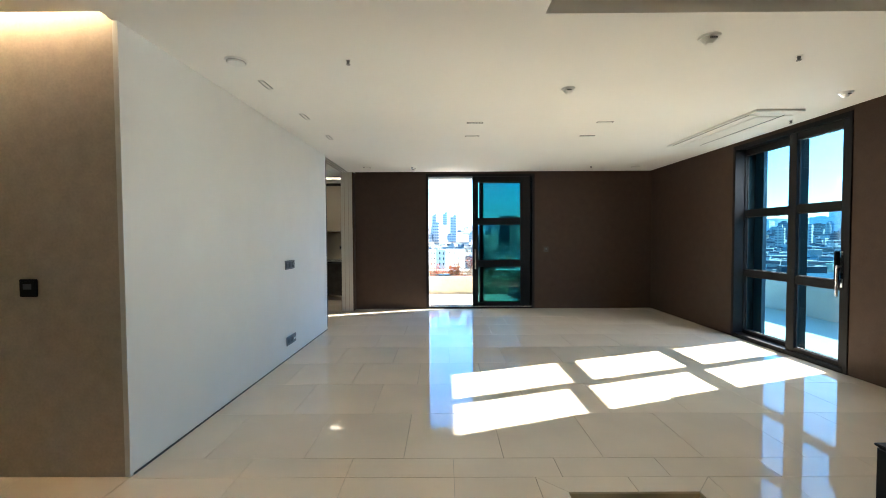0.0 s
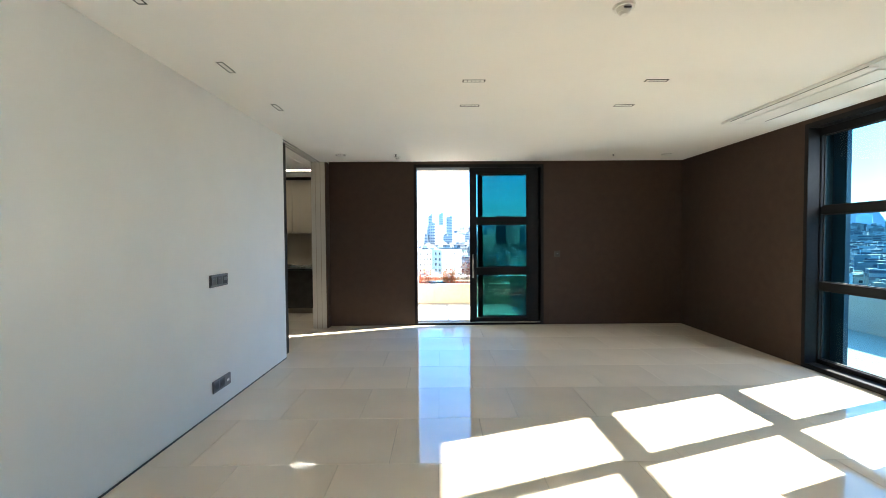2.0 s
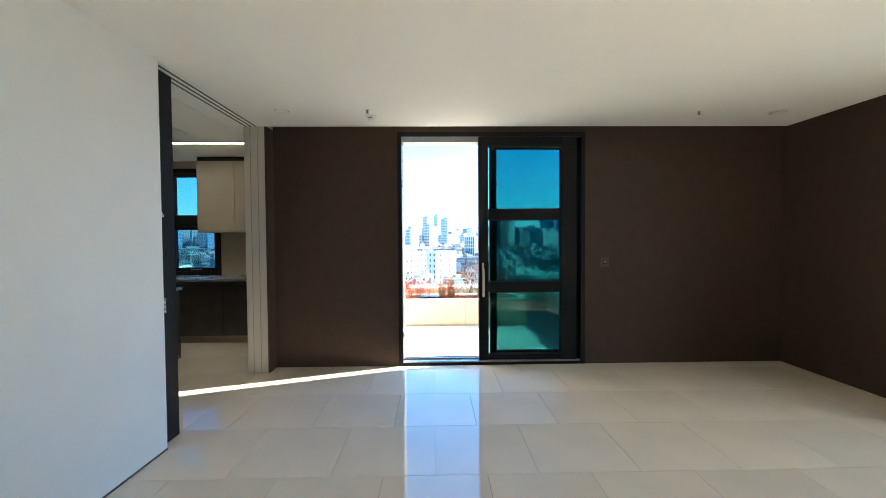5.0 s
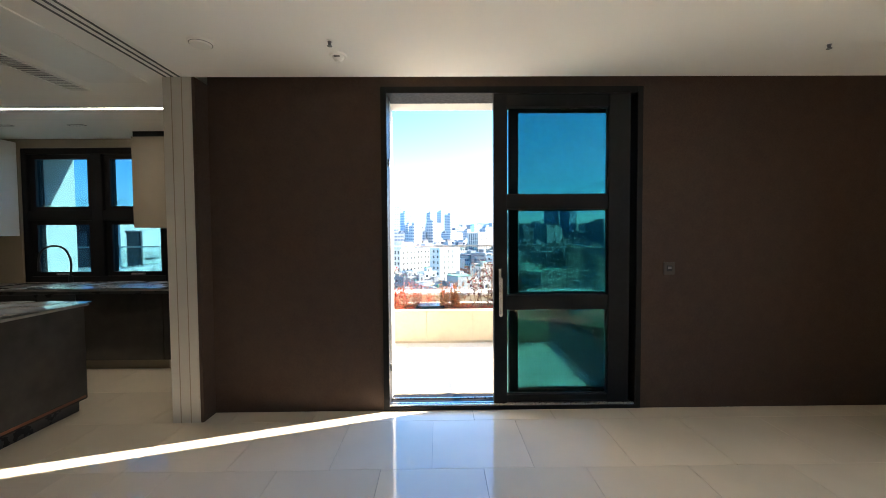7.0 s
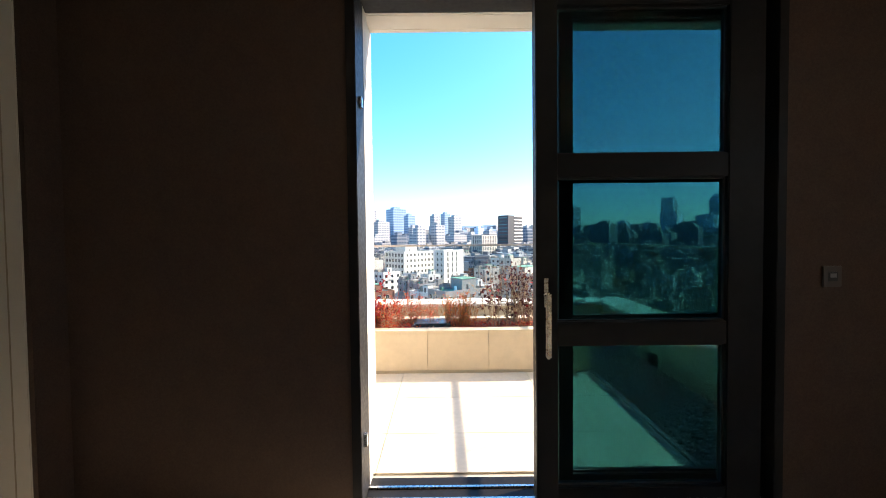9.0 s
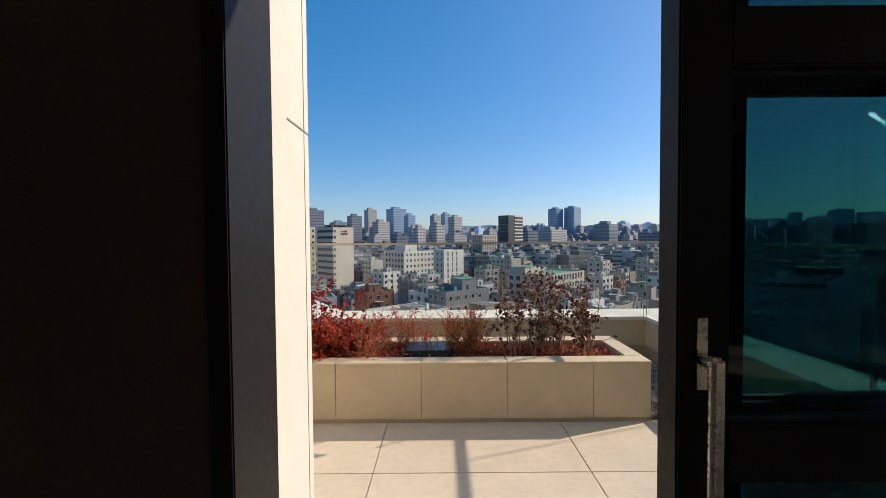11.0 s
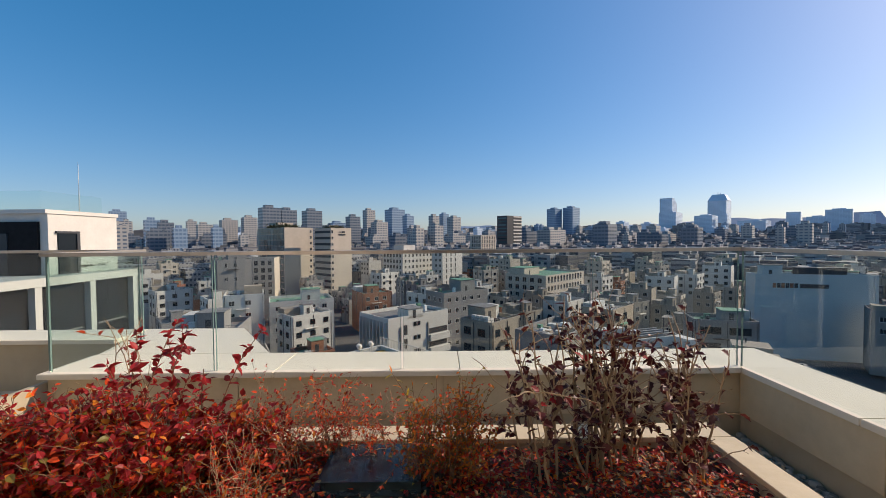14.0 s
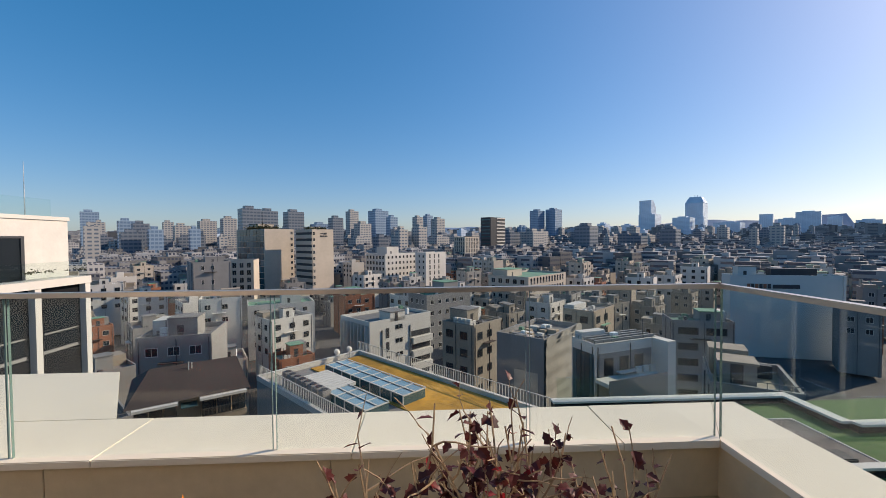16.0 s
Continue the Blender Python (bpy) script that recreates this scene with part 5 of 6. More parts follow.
b8 = building(95.0, 129.6, 30, 6, -12.5, -16, M_BIG, M_CD, "large plain blue-grey building with a roof sign", storeys=0, box_at=(2.5, 1, 5, 3.5, 2.6))
part("roof_plant", boxed((12, 24, 2, 5, -12.5 - G - 0.8, -12.5 - G + 1.9)), M_CD, b8)
part("sign", boxed((11.5, 18.5, -0.2, -0.001, 21.4, 22.6)), M_CD, b8, "dark sign bar in plain shapes")
for k in range(6):
    part("sign_block", boxed((4.6 + 1.1 * k, 5.4 + 1.1 * k, -0.2, -0.001, 21.4, 22.8)), M_CR if k % 2 == 0 else M_CD, b8)
part("edge_strip", boxed((29.4, 30.05, -0.3, -0.001, 0, 25.4)), M_CW, b8)
building(-41.6, 69.6, 10, 10, -13.8, 14, M_CG, M_RY, "grey brick house with a rooftop terrace", front=(3, 1.5, 1.2, 2.0, 2.9), storeys=4, box_at=(3.6, 2.0, 4.0, 4.0, 2.2), frame_mat=M_CW)
building(-54.1, 134.6, 20, 14, -20.8, 24, M_CW, M_RG, "pale block with a green-coated roof", front=(5, 1.4, 1.3, 2.5, 3.6), side=(3, 1.4, 1.3, 2.5, 3.6), storeys=4, box_at=(10, 3, 6, 5, 3))
building(-29.7, 159.6, 12, 14, -22.2, 30, M_CR, M_RG, "red brick house with a green roof", front=(3, 1.4, 1.3, 2.0, 3.4), storeys=4, box_at=(3, 4, 5, 5, 2.2))
building(-84.8, 159.6, 13, 18, -8.8, 35, M_CG, M_RY, "grey block with a blank end wall", front=(2, 0.9, 1.6, 3.5, 3.2), storey=5.4, storeys=4)
building(-98.9, 190.0, 22, 16, -10.4, 14, M_CB, M_RY, "ornate stone office with tall bays", front=(7, 1.6, 2.2, 2.0, 3.0), storeys=5)
building(-57.6, 114.6, 10, 10, -15.4, 25, M_CW, M_RY, "small white block with a red sign", storeys=2, front=(2, 1.3, 1.2, 2, 4))
b9 = building(33.4, 349.6, 20, 13, -2.3, 44, M_CB, M_RY, "beige office with tall vertical bays", front=(8, 1.1, 2.7, 1.6, 2.3), side=(5, 1.1, 2.7, 1.6, 2.2), storey=3.3, storeys=9)
b10 = building(73.1, 459.6, 29.8, 14, 18.7, 46, M_CD, M_CD, "black office tower with pale floor bands", storeys=0)
for k in range(13):
    part("floor_band", boxed((12.5, 29.9, -0.5, -0.001, 55.0 - 3.9 * k, 56.4 - 3.9 * k)), M_CW, b10)
    part("ribbon_window", boxed((-0.2, -0.001, 1, 13, 53.2 - 3.9 * k, 54.6 - 3.9 * k)), M_TEAL, b10)

# the block with the ochre roof lawn and its skylights
b11 = thing("building", pose(east(-7.1, 57.2), 57.2, rise(57.2), 0, 0, -46), "grey block with an ochre roof lawn, skylights and a white railing", "building")
HR = -13.0 - G
part("wall", boxed((0, 26, -12, 0, 0, HR)), M_CG, b11)
part("lawn", boxed((1.0, 25.5, -6.8, -0.4, HR + 0.001, HR + 0.14)), M_ORANGE, b11, "ochre dry roof lawn")
part("deck", boxed((4.5, 25.5, -11.6, -6.9, HR + 0.001, HR + 0.08)), M_RY, b11)
part("parapet", boxed((0, 26, -0.3, 0, HR + 0.001, HR + 0.5), (0, 0.3, -12, -0.3, HR + 0.001, HR + 0.5), (0.3, 26, -12, -11.7, HR + 0.001, HR + 0.5)), M_CW, b11)
bm = bmesh.new()
box(bm, 0.0, 26, -0.22, -0.16, HR + 1.5, HR + 1.56)
box(bm, 0.0, 26, -11.88, -11.82, HR + 1.5, HR + 1.56)
for k in range(88):
    box(bm, 0.2 + 0.29 * k, 0.25 + 0.29 * k, -0.21, -0.17, HR + 0.5, HR + 1.5)
    box(bm, 0.2 + 0.29 * k, 0.25 + 0.29 * k, -11.87, -11.83, HR + 0.5, HR + 1.5)
part("railing", bm, M_CW, b11, "white bar railing")


def skylight(x0, x1, y0, y1, nx, ny, h):
    s = part("skylight", boxed((x0, x1, y0, y1, HR + 0.05, HR + h)), M_TEAL, b11, "glazed white-framed skylight")
    g = bmesh.new()
    for k in range(nx + 1):
        u = x0 + (x1 - x0) * k / nx
        box(g, u - 0.06, u + 0.06, y0 - 0.03, y1 + 0.03, HR + h, HR + h + 0.08)
        box(g, u - 0.06, u + 0.06, y0 - 0.06, y0, HR + 0.05, HR + h)
    for k in range(ny + 1):
        u = y0 + (y1 - y0) * k / ny
        box(g, x0 - 0.03, x1 + 0.03, u - 0.06, u + 0.06, HR + h + 0.081, HR + h + 0.12)
    part("frame", g, M_CW, s)
    me = mesh_of("pane", boxed((0.07, (x1 - x0) / nx - 0.07, 0.07, (y1 - y0) / ny - 0.07, 0, 0.04)), mat("sky_blue_glass", (0.26, 0.40, 0.46), 0.1, vary=0.1, scale=0.5, each=0.2))
    for i in range(nx):
        for j in range(ny):
            piece("pane", me, s, x0 + (x1 - x0) * i / nx, y0 + (y1 - y0) * j / ny, HR + h + 0.001)


skylight(3.5, 15.5, -6.5, -4.0, 8, 2, 0.9)
skylight(10.0, 15.5, -10.2, -8.0, 4, 2, 0.9)
for k in range(8):
    u = part("condenser", boxed((3.2 + 0.95 * k, 4.0 + 0.95 * k, -10.9, -10.1, HR + 0.09, HR + 1.3), bevel=0.04), M_CG, b11)
    bm = bmesh.new()
    cyl(bm, 3.6 + 0.95 * k, -10.5, HR + 1.301, HR + 1.34, 0.3, seg=16)
    part("fan_guard", bm, M_CD, u)
part("canopy", boxed(*[(5.0 + 0.55 * k, 5.5 + 0.55 * k, -9.9, -7.2, HR + 0.7, HR + 0.97) for k in range(9)]), M_CW, b11)
for y in (-2.0, -3.6):
    bm = bmesh.new()
    cyl(bm, 1.0, y, HR + 0.14, HR + 0.9, 0.05, seg=8)
    bmesh.ops.create_cone(bm, cap_ends=True, segments=20, radius1=0.36, radius2=0.08, depth=0.18, matrix=Matrix.Translation((1.0, y, HR + 1.2)) @ Matrix.Rotation(radians(60), 4, "Y"))
    part("satellite_dish", bm, M_CW, b11)

# the brown-roofed house below the terrace
b12 = thing("building", pose(east(-26.6, 47.1), 47.1, rise(47.1), 0, 0, 32), "house with a dark brown hipped roof and glazed balconies", "building")
part("wall", boxed((0.6, 9.6, 0.6, 9.2, 0, 23.2)), M_CT, b12)
bm = bmesh.new()
ev = [bm.verts.new(p) for p in ((-0.2, -0.4, 23.3), (10.4, -0.4, 23.3), (10.4, 10, 23.3), (-0.2, 10, 23.3))]
rd = [bm.verts.new(p) for p in ((1.6, 5.2, 25.4), (9.8, 5.2, 25.4))]
for f in ((ev[0], ev[1], rd[1], rd[0]), (ev[2], ev[3], rd[0], rd[1]), (ev[3], ev[0], rd[0]), (ev[1], ev[2], rd[1]), (ev[3], ev[2], ev[1], ev[0])):
    bm.faces.new(f)
part("roof", bm, M_RB, b12, "dark brown shingled roof")
for x0, x1 in ((0.4, 4.0), (5.8, 10.0)):
    part("balcony_roof", boxed((x0, x1, -0.9, 0.5, 23.0, 23.25)), M_CW, b12)
    part("balcony_wall", boxed((x0, x1, -0.6, 0.598, 20.3, 21.2)), M_CT, b12)
    for k in range(3):
        u = x0 + 0.1 + (x1 - x0 - 0.2) * k / 3
        part("balcony_window", boxed((u + 0.05, u + (x1 - x0) / 3 - 0.1, -0.5, -0.42, 21.25, 22.95)), M_PANE, b12)
    bm = bmesh.new()
    for k in range(13):
        u = x0 + (x1 - x0) * k / 12
        box(bm, u - 0.02, u + 0.02, -0.68, -0.64, 21.2, 22.0)
    box(bm, x0, x1, -0.69, -0.63, 22.0, 22.06)
    part("balcony_rail", bm, M_CD, b12)
part("glass_roof", boxed((4.2, 5.6, -0.9, 2.4, 22.6, 22.7)), M_TEAL, b12)
part("vent_pipe", boxed((5.0, 5.1, 4.0, 4.1, 24.6, 25.9), (5.3, 5.4, 4.2, 4.3, 24.6, 25.7)), M_CW, b12)

# the sister wing of the same building
b13 = thing("building", pose(-16.3, 29.6, -30.25), "sister wing with white frames, dark panels and a roof terrace", "building")
part("upper_wall", boxed((-16, 0, -3.6, 0, 30.1, 32.75)), M_STONEW, b13, "white upper storey")
part("dark_wall", boxed((-16, -0.35, -3.72, -3.601, 30.1, 32.4)), M_WINGDARK, b13, "dark stone panel")
part("roof_edge", boxed((-16, 0.06, -3.75, 0.05, 32.751, 32.92)), M_CW, b13)
wdw = part("upper_window", boxed((0.001, 0.05, -3.2, -2.35, 30.1, 31.9)), M_PANE, b13)
part("surround", boxed((0.001, 0.10, -2.349, -2.2, 30.1, 32.0), (0.001, 0.10, -3.3, -2.349, 31.901, 32.0)), M_CD, wdw)
part("upper_window", boxed((-4.5, -1.6, -3.77, -3.721, 30.1, 31.9)), M_PANE, b13)
part("roof_glass", boxed((-12, -0.5, -3.4, -3.385, 32.921, 33.75), (-0.5, -0.485, -3.4, -0.3, 32.921, 33.75)), M_RAILGLASS, b13)
part("terrace_slab", boxed((-16, 1.0, -12, 0.05, 29.75, 30.09)), M_CW, b13)
part("terrace_glass", boxed((0.85, 0.865, -11.8, 0.0, 30.091, 30.85), (-3, 0.85, -11.8, -11.785, 30.091, 30.85)), M_RAILGLASS, b13)
part("lower_wall", boxed((-16, 0.7, -11.9, 0.0, 0, 29.749)), M_WINGDARK, b13, "dark stone lower storeys")
for y in (-0.28, -2.75, -5.2, -7.7, -10.2):
    part("white_frame", boxed((0.701, 0.98, y, y + 0.28, 0, 29.74)), M_CW, b13)
for k in range(4):
    for y in (-2.2, -4.65, -7.1, -9.6):
        wdw = part("lower_window", boxed((0.701, 0.76, y, y + 1.6, 27.0 - 3.3 * k, 28.8 - 3.3 * k)), M_PANE, b13)
        part("rail_bar", boxed((0.78, 0.83, y, y + 1.6, 27.7 - 3.3 * k, 27.76 - 3.3 * k)), M_CG, wdw)
        part("sill", boxed((0.701, 0.80, y - 0.05, y + 1.65, 26.85 - 3.3 * k, 26.98 - 3.3 * k)), M_CG, wdw)
part("mast", cyl(bmesh.new(), -0.8, -1.2, 32.75, 35.4, 0.03, 0.012, 8), M_STEEL, b13)
clumps("terrace_plants", "dry grasses on the sister terrace", 9, -15.7, -15.2, 26.5, 29.2, 0.15, 0.15, M_DRYGREEN)

# the lower roof terrace with turf
low = structure("lower_roof", boxed((6.0, 30, 10.0, 25.0, -8.0, -5.3)), M_TURF, "artificial turf on a lower roof terrace", "roof")
part("gravel_bed", boxed((11.0, 14.35, 20.3, 23.35, -5.299, -5.24)), mat("brown_gravel", (0.13, 0.11, 0.10), 0.95, vary=0.4, scale=6, bump=0.8, bump_scale=14), low, "dark gravel bed")
part("bed_edge", boxed((10.9, 14.4, 23.351, 23.4, -5.299, -5.22), (14.351, 14.4, 20.3, 23.35, -5.299, -5.22)), M_CW, low)
# near-black sides put the shade on these parapets into their colour
part("parapet", boxed((6.0, 15.45, 24.85, 25.15, -5.299, -5.07), (15.45, 15.75, 22.6, 25.15, -5.299, -5.07), (15.751, 30, 22.3, 22.6, -5.299, -5.07), (10.0, 18.0, 19.9, 20.1, -5.299, -5.07)), M_WINGDARK, low)
part("white_cap", boxed((6.0, 15.4, 24.8, 25.2, -5.069, -4.99), (15.401, 15.8, 22.55, 25.2, -5.069, -4.99), (15.801, 30, 22.25, 22.65, -5.069, -4.99), (10.0, 18.0, 19.86, 20.14, -5.069, -4.99)), M_CW, low, "white parapet cap")
part("roof_glass", boxed((6.2, 15.4, 25.0, 25.02, -4.989, -4.1), (15.6, 15.62, 22.6, 25.0, -4.989, -4.1), (15.8, 30, 22.44, 22.46, -4.989, -4.1)), M_RAILGLASS, low, "glass balustrade")
part("planter_box", boxed((12.5, 13.6, 20.4, 21.0, -5.239, -5.05), bevel=0.03), M_CD, low)
roofbox = building(24.0, 41.0, 6.0, 8, -11.0, -32, M_CG, M_CX, "grey flat roof with a concrete plant room", storeys=0, box_at=(0.8, 2.0, 2.6, 2.4, 1.2))

# ---- mid-distance houses ----
random.seed(11)
KINDS = []
for k, (w, d, hgt, wall, roof, fr, label) in enumerate((
        (9, 7, 14, M_CW, M_RG, M_CD, "white low-rise house with a green coated roof"), (9, 8, 16, M_CX, M_RY, M_CW, "weathered beige walk-up with a flat roof"),
        (7.5, 7, 12, M_CR, M_RG, M_CW, "red brick house with a flat roof"), (10, 8, 17, M_CG, M_RY, M_CW, "grey rendered walk-up block with flat roof"),
        (8, 9, 15, M_CB, M_RY, M_CD, "beige tiled low-rise block with dark window frames"), (12, 9, 20, M_CW, M_RY, M_CD, "pale office block with rows of windows"),
        (7, 7, 11, M_CG, M_RG, M_CW, "small grey house with a green roof"), (10, 9, 21, M_CB, M_RG, M_CW, "beige mid-rise block with a green roof"))):
    n = max(2, int(w / 3.6))
    KINDS.append((w, d, building(0, 0, w, d, G + hgt, 0, wall, roof, label, front=(n, 1.4, 1.3, w / n / 2, w / n), side=(2, 1.3, 1.3, d * 0.28, d * 0.44), storeys=2 if hgt < 18 else 3, box_at=(w * 0.4, d * 0.3, 2.8, 2.6, 2.0), frame_mat=fr, tank=k % 2 == 0, group="low-rise houses of the district", storey=3.1)))
TAKEN = [(-85, 255, 34), (-58, 245, 26), (-12, 262, 26), (8, 252, 16), (-10, 112, 22), (6, 136, 17), (10, 92, 12), (20, 76, 13), (27, 63, 13), (46, 194, 24), (42, 109, 13), (60, 98, 13), (111, 136, 25), (-39, 75, 14), (-48, 146, 19), (-32, 169, 14), (-88, 172, 18), (-90, 200, 20), (-55, 121, 13), (-4, 46, 24), (-24, 52, 14), (-20, 32, 18), (27, 45, 10), (14, 18, 14), (0, 0, 36), (62, 78, 16), (76, 94, 18), (92, 110, 20), (88, 92, 14), (36, 52, 10), (34, 84, 9), (-14, 82, 12), (14, 108, 10)]
placed = []
for k in range(6000):
    if len(placed) >= 230:
        break
    dist = 55 + 275 * random.random() ** 0.8
    ang = random.uniform(-52, 52)
    x, y = dist * math.sin(radians(ang)), 10 + dist * math.cos(radians(ang))
    if any((x - q) ** 2 + (y - r) ** 2 < (s + 3) ** 2 for q, r, s in TAKEN) or any((x - q) ** 2 + (y - r) ** 2 < 12.0 ** 2 for q, r in placed):
        continue
    placed.append((x, y))
    w, d, src = KINDS[random.randrange(8)]
    drop = random.uniform(-4, 1.5)
    copy_thing(src, pose(x, y, rise(y) + drop, 0, 0, random.choice((38, 42, 46, 50, 30)) + random.choice((0, 0, -90))))
for q, (w, d, src) in enumerate(KINDS):
    src.matrix_world = pose(-150 + 24 * q, 330, rise(330), 0, 0, 30)

# ---- the far districts and the skyline ----
M_FAR = facade_mat("far_low_rise_facade", (0.26, 0.255, 0.25), (0.07, 0.08, 0.11), 3.3, 3.2, 0.45, 0.4, island=0.6)
M_TW1 = facade_mat("blue_glass_tower", (0.25, 0.34, 0.44), (0.15, 0.23, 0.33), 4.0, 3.5, 0.6, 0.2, rough=0.35)
M_TW2 = facade_mat("pale_concrete_tower", (0.40, 0.38, 0.35), (0.13, 0.16, 0.21), 3.2, 4.2, 0.45, 0.35)
# distance haze is put into this pale blue-grey base colour
M_TW3 = facade_mat("haze_pale_tower", (0.58, 0.67, 0.76), (0.48, 0.57, 0.67), 3.8, 6.0, 0.55, 0.15, rough=0.4)
M_TW4 = facade_mat("dark_office_tower", (0.17, 0.19, 0.22), (0.08, 0.11, 0.15), 3.9, 4.0, 0.5, 0.2, rough=0.4)


def far_district(count, d0, d1, spread, h0, h1, seed, size):
    """Uncounted low blocks of a far district in one mesh, each with a parapet step and a stair house."""
    rnd = random.Random(seed)
    vs, fs = [], []

    def add(cx, cy, w, d, z0, z1, c, s):
        b = len(vs)
        for z in (z0, z1):
            for u, v in ((-w, -d), (w, -d), (w, d), (-w, d)):
                vs.append((cx + u * c - v * s, cy + u * s + v * c, z))
        fs.extend(((b, b + 1, b + 5, b + 4), (b + 1, b + 2, b + 6, b + 5), (b + 2, b + 3, b + 7, b + 6), (b + 3, b, b + 4, b + 7), (b + 4, b + 5, b + 6, b + 7)))

    for k in range(count):
        dist = math.sqrt(rnd.uniform(d0 * d0, d1 * d1))
        ang = rnd.uniform(-spread, spread)
        x, y = dist * math.sin(ang), 10 + dist * math.cos(ang)
        a = radians(rnd.choice((35, 40, 46, 52)))
        c, s = math.cos(a), math.sin(a)
        w, d = rnd.uniform(*size), rnd.uniform(*size)
        foot = rise(y)
        top = foot + rnd.uniform(h0, h1) * rnd.uniform(0.7, 1.0)
        add(x, y, w, d, foot - 1, top, c, s)
        add(x + w * 0.2, y + d * 0.3, w * 0.35, d * 0.35, top, top + 2.6, c, s)
    me = bpy.data.meshes.new("far_district")
    me.from_pydata(vs, [], fs)
    me.materials.append(M_FAR)
    ob = new("far_district", me)
    return tagged(ob, "crowded far district of low blocks", "far buildings", "", "stuff")


far_district(3600, 290, 700, 0.98, 10, 26, 21, (4.5, 9))
far_district(3200, 650, 1300, 0.98, 14, 34, 22, (6, 13))
far_district(1500, 1250, 2600, 0.98, 20, 60, 23, (10, 22))


def tower(x, y, w, top, m, label, crown=""):
    """A far tower, turned like the city grid, with the crown that sets it apart."""
    t = thing("tower", pose(east(x, y), y + w * 0.35, rise(y), 0, 0, 42), label, "tower")
    h, r = top - G, w * 0.42
    body = h if not crown else h * 0.86
    part("shaft", boxed((-r, r, -r * 0.8, r * 0.8, 0, body)), m, t)
    if crown == "slant":
        bm = bmesh.new()
        lo = [bm.verts.new(p) for p in ((-r, -r * 0.8, body), (r, -r * 0.8, body), (r, r * 0.8, body), (-r, r * 0.8, body))]
        hi = [bm.verts.new(p) for p in ((-r, -r * 0.8, h), (-r * 0.2, -r * 0.8, h), (-r * 0.2, r * 0.8, h), (-r, r * 0.8, h))]
        for k in range(4):
            j = (k + 1) % 4
            bm.faces.new((lo[k], lo[j], hi[j], hi[k]))
        bm.faces.new(hi)
        part("crown", bm, m, t)
    elif crown == "taper":
        bm = bmesh.new()
        cyl(bm, 0, 0, body, h, r * 1.2, r * 0.75, 4)
        bmesh.ops.rotate(bm, verts=bm.verts, matrix=Matrix.Rotation(radians(45), 3, "Z"))
        part("crown", bm, m, t)
        part("mast", boxed((-r * 0.5, -r * 0.45, 0, r * 0.05, h, h + 8), (r * 0.45, r * 0.5, 0, r * 0.05, h, h + 8)), m, t)
    else:
        part("roof_plant", boxed((-r * 0.6, r * 0.3, -r * 0.4, r * 0.4, h + 0.01, h + 3.5)), m, t)
    return t


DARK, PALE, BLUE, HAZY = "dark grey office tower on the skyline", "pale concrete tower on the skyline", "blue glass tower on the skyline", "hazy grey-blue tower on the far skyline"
for x, y, w, z in ((-210, 490, 26, 32), (-196, 510, 23, 30), (-178, 550, 26, 31), (-135, 610, 21, 25), (107, 510, 30, 1), (-335, 490, 19, 15)):
    tower(x, y, w, z, M_TW4, DARK)
for x, y, w, z in ((-129, 710, 21, 40), (-89, 570, 23, 15), (-17, 810, 20, 33), (23, 790, 26, 29), (131, 490, 28, 2), (-435, 560, 14, 19), (-441, 710, 18, 23), (-336, 570, 22, 14), (-335, 630, 27, 22), (-292, 610, 23, 25), (-268, 340, 12, 9), (-26, 430, 13, 5), (374, 910, 28, 14), (464, 960, 27, 11), (811, 1110, 35, 12)):
    tower(x, y, w, z, M_TW2, PALE)
for x, y, w, z in ((-78, 660, 31, 38), (-53, 630, 17, 26), (4, 830, 19, 37), (255, 910, 33, 50), (294, 910, 37, 53), (-491, 610, 25, 36), (-366, 510, 20, 19), (-278, 430, 15, 7), (-186, 710, 31, 18), (-255, 460, 12, 8), (328, 860, 24, 9)):
    tower(x, y, w, z, M_TW1, BLUE)
# the farthest towers wear the facade paled for haze
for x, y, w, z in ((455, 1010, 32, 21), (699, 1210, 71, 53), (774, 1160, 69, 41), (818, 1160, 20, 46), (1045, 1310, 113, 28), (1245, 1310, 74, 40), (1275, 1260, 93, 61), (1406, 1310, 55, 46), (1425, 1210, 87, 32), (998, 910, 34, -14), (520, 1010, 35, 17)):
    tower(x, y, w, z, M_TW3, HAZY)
tower(745, 1310, 56, 104, M_TW3, "blue glass tower with a slanted top on the skyline, paled in colour for haze", "slant")
tower(990, 1410, 84, 125, M_TW3, "blue glass tower with a tapered crown on the skyline, paled in colour for haze", "taper")
tower(1251, 1410, 58, 60, M_TW3, "curved-top blue tower on the skyline, paled in colour for haze", "slant")

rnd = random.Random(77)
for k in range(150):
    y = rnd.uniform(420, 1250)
    # beyond 850 m the facade with haze in its colour joins the choice
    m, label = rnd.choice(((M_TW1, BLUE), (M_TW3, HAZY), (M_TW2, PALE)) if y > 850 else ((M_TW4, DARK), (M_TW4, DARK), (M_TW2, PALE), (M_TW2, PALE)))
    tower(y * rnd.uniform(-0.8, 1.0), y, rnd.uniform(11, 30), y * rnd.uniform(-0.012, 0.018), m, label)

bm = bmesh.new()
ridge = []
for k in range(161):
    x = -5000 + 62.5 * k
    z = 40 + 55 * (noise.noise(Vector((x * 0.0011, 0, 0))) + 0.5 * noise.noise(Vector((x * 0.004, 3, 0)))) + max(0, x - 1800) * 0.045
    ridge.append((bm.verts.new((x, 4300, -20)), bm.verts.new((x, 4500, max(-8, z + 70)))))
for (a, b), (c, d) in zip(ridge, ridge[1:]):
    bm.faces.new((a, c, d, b))
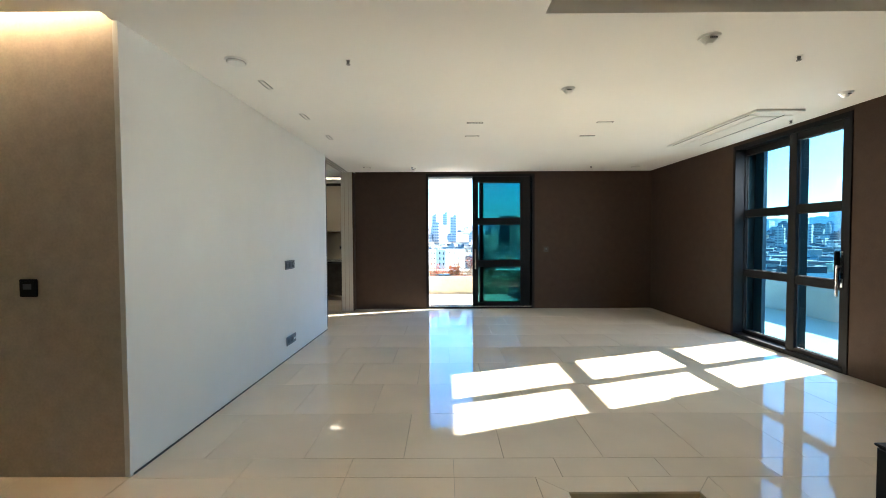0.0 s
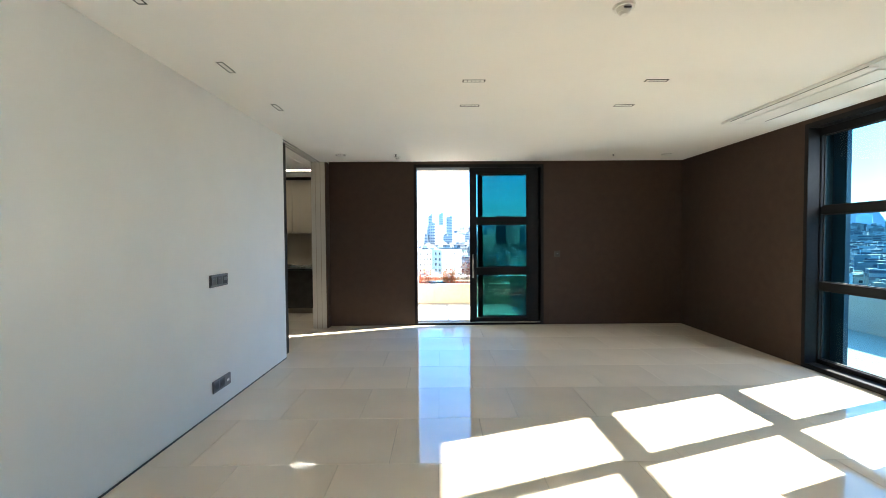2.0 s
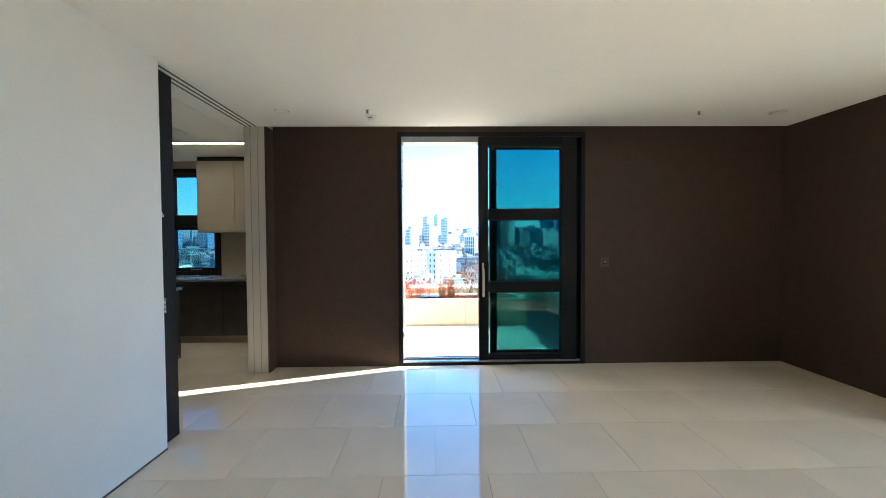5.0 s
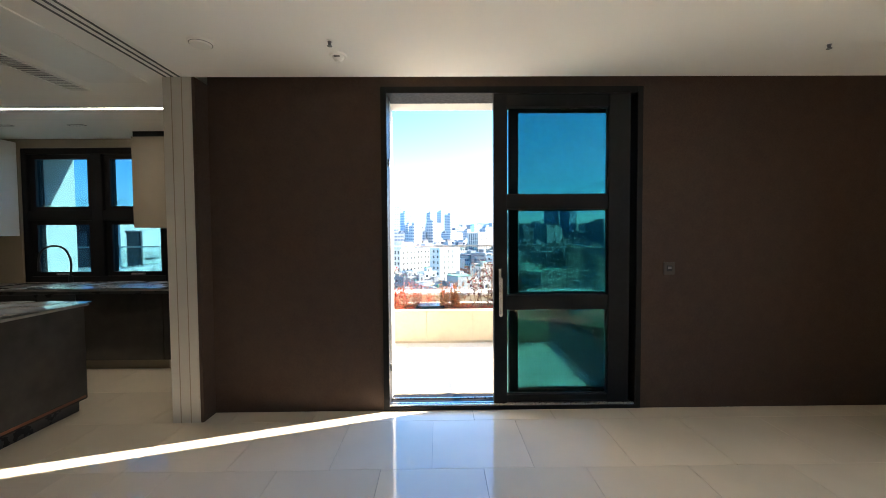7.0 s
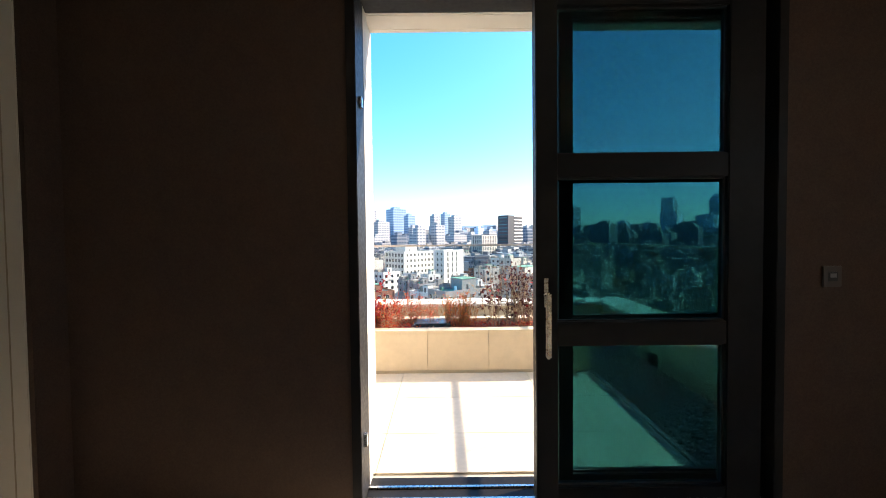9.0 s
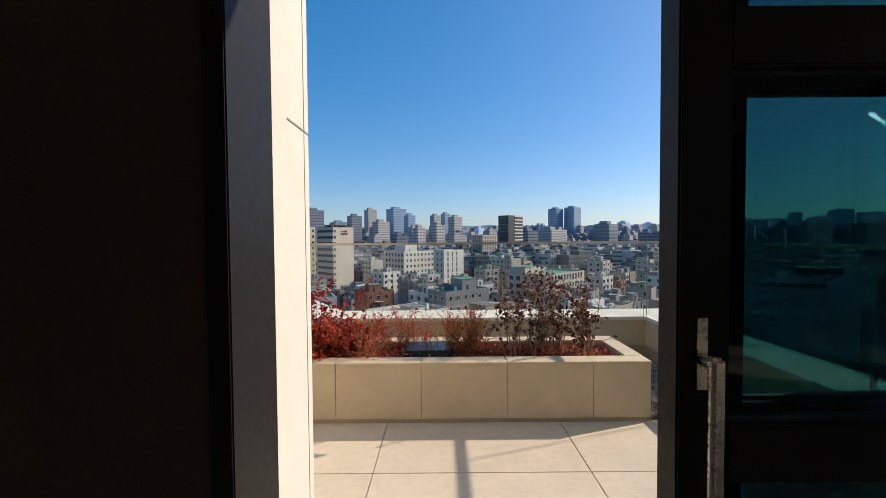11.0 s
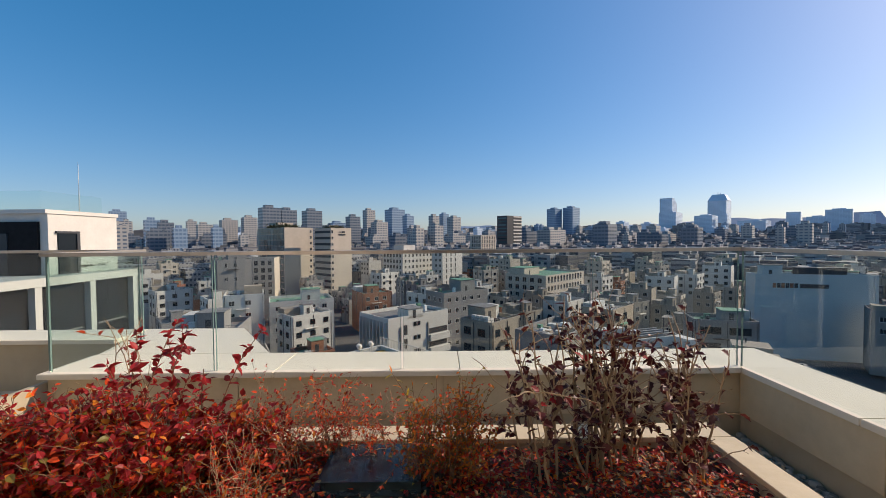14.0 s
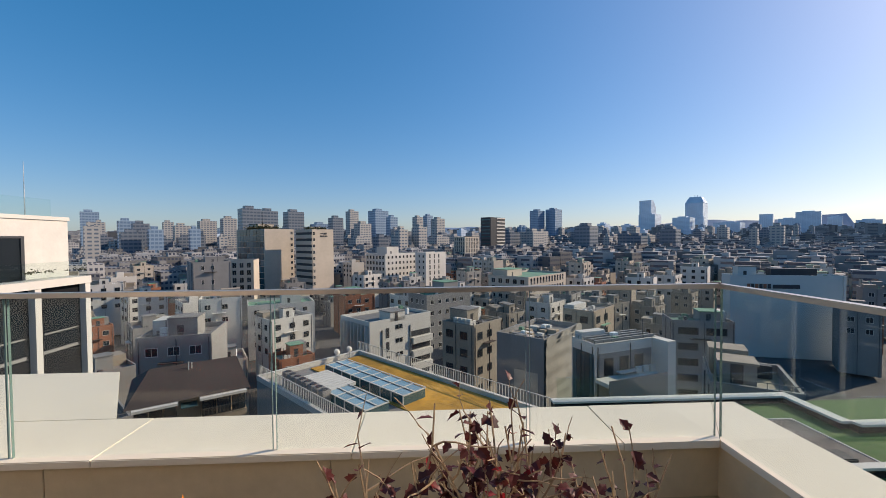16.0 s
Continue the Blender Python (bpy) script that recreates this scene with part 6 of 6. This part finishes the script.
# the hills' pale blue is distance haze put into the base colour
structure("backdrop_hills", bm, mat("haze_blue_hill", (0.26, 0.34, 0.45), 0.95, vary=0.06, scale=0.004), "hills on the horizon with haze painted into their blue", "hills")


# ---- tiles, pavers and pebbles ----
TILE = 0.615
tile_me = mesh_of("tile", boxed((-TILE / 2 + 0.001, TILE / 2 - 0.001, -TILE / 2 + 0.001, TILE / 2 - 0.001, -0.0115, 0.0), bevel=0.0008), M_FLOOR)


def cut_tile(x0, x1, y0, y1):
    return mesh_of("tile", boxed((x0 + 0.001, x1 - 0.001, y0 + 0.001, y1 - 0.001, -0.0115, 0.0), bevel=0.0008), M_FLOOR)


def lay(x_lo, x_hi, y_lo, y_hi):
    """Half-bond square tiles over a rectangle, cut at its edges."""
    for r in range(-12, 14):
        y0 = 3.02 + TILE * r
        ya, yb = max(y0, y_lo), min(y0 + TILE, y_hi)
        if yb - ya < 0.01:
            continue
        off = 0.04 if r % 2 == 0 else 0.345
        for c in range(-12, 12):
            x0 = off + TILE * c
            xa, xb = max(x0, x_lo), min(x0 + TILE, x_hi)
            if xb - xa < 0.01:
                continue
            if xb - xa > TILE - 0.001 and yb - ya > TILE - 0.001:
                piece("tile", tile_me, floor, x0 + TILE / 2, y0 + TILE / 2, 0)
            else:
                piece("tile", cut_tile(xa, xb, ya, yb), floor, 0, 0, 0)


lay(-1.50, RIGHT, 2.826, BACK)
lay(-1.50, 0.804, -0.6, 2.826)
lay(1.78, RIGHT, -0.6, 2.826)
lay(0.804, 1.78, -0.6, 1.07)
lay(-5.9, -1.50, 6.44, 9.2)
lay(-4.0, -1.50, -0.6, 2.84)

for x0, x1 in ((-1.24, 0.0), (0.0, 1.19), (1.19, 1.83)):
    for y0, y1 in ((BACK_OUT + 0.06, 8.90), (8.90, 9.50), (9.50, 10.09)):
        part("paver", boxed((x0 + 0.002, x1 - 0.002, y0 + 0.002, y1 - 0.002, -0.039, 0.0), bevel=0.002), M_PAVER, terrace)
part("edge_stone", boxed((1.82, 1.86, BACK_OUT + 0.06, 10.08, -0.039, 0.012), bevel=0.003), M_PAVER, terrace)


def pebbles(count, x0, x1, y0, y1, z, seed):
    """Loose rounded pebbles heaped over a strip."""
    rnd = random.Random(seed)
    ico = bmesh.new()
    bmesh.ops.create_icosphere(ico, subdivisions=1, radius=1.0)
    base = np.array([v.co[:] for v in ico.verts])
    tri = np.array([[v.index for v in f.verts] for f in ico.faces])
    ico.free()
    vs, fs = [], []
    for k in range(count):
        s = rnd.uniform(0.014, 0.030)
        e = Euler((rnd.uniform(-0.4, 0.4), rnd.uniform(-0.4, 0.4), rnd.uniform(0, 6.28))).to_matrix()
        p = (base * (1 + 0.12 * np.sin(base * 3 + k))) @ np.diag((s * rnd.uniform(1.0, 1.5), s, s * rnd.uniform(0.55, 0.8))) @ np.array(e).T
        vs.append(p + (rnd.uniform(x0, x1), rnd.uniform(y0, y1), z + rnd.uniform(-0.012, 0.016)))
        fs.append(tri + k * len(base))
    me = bpy.data.meshes.new("pebbles")
    me.from_pydata(np.concatenate(vs).tolist(), [], np.concatenate(fs).tolist())
    me.materials.append(M_PEBBLE)
    for p in me.polygons:
        p.use_smooth = True
    return tagged(new("pebbles", me), "loose grey pebbles along the parapet", "pebbles", "", "stuff")


pebbles(5200, 1.885, 2.50, BACK_OUT + 0.1, 11.50, -0.02, 3)
pebbles(2900, -1.2, 1.885, 10.79, 11.50, -0.02, 4)
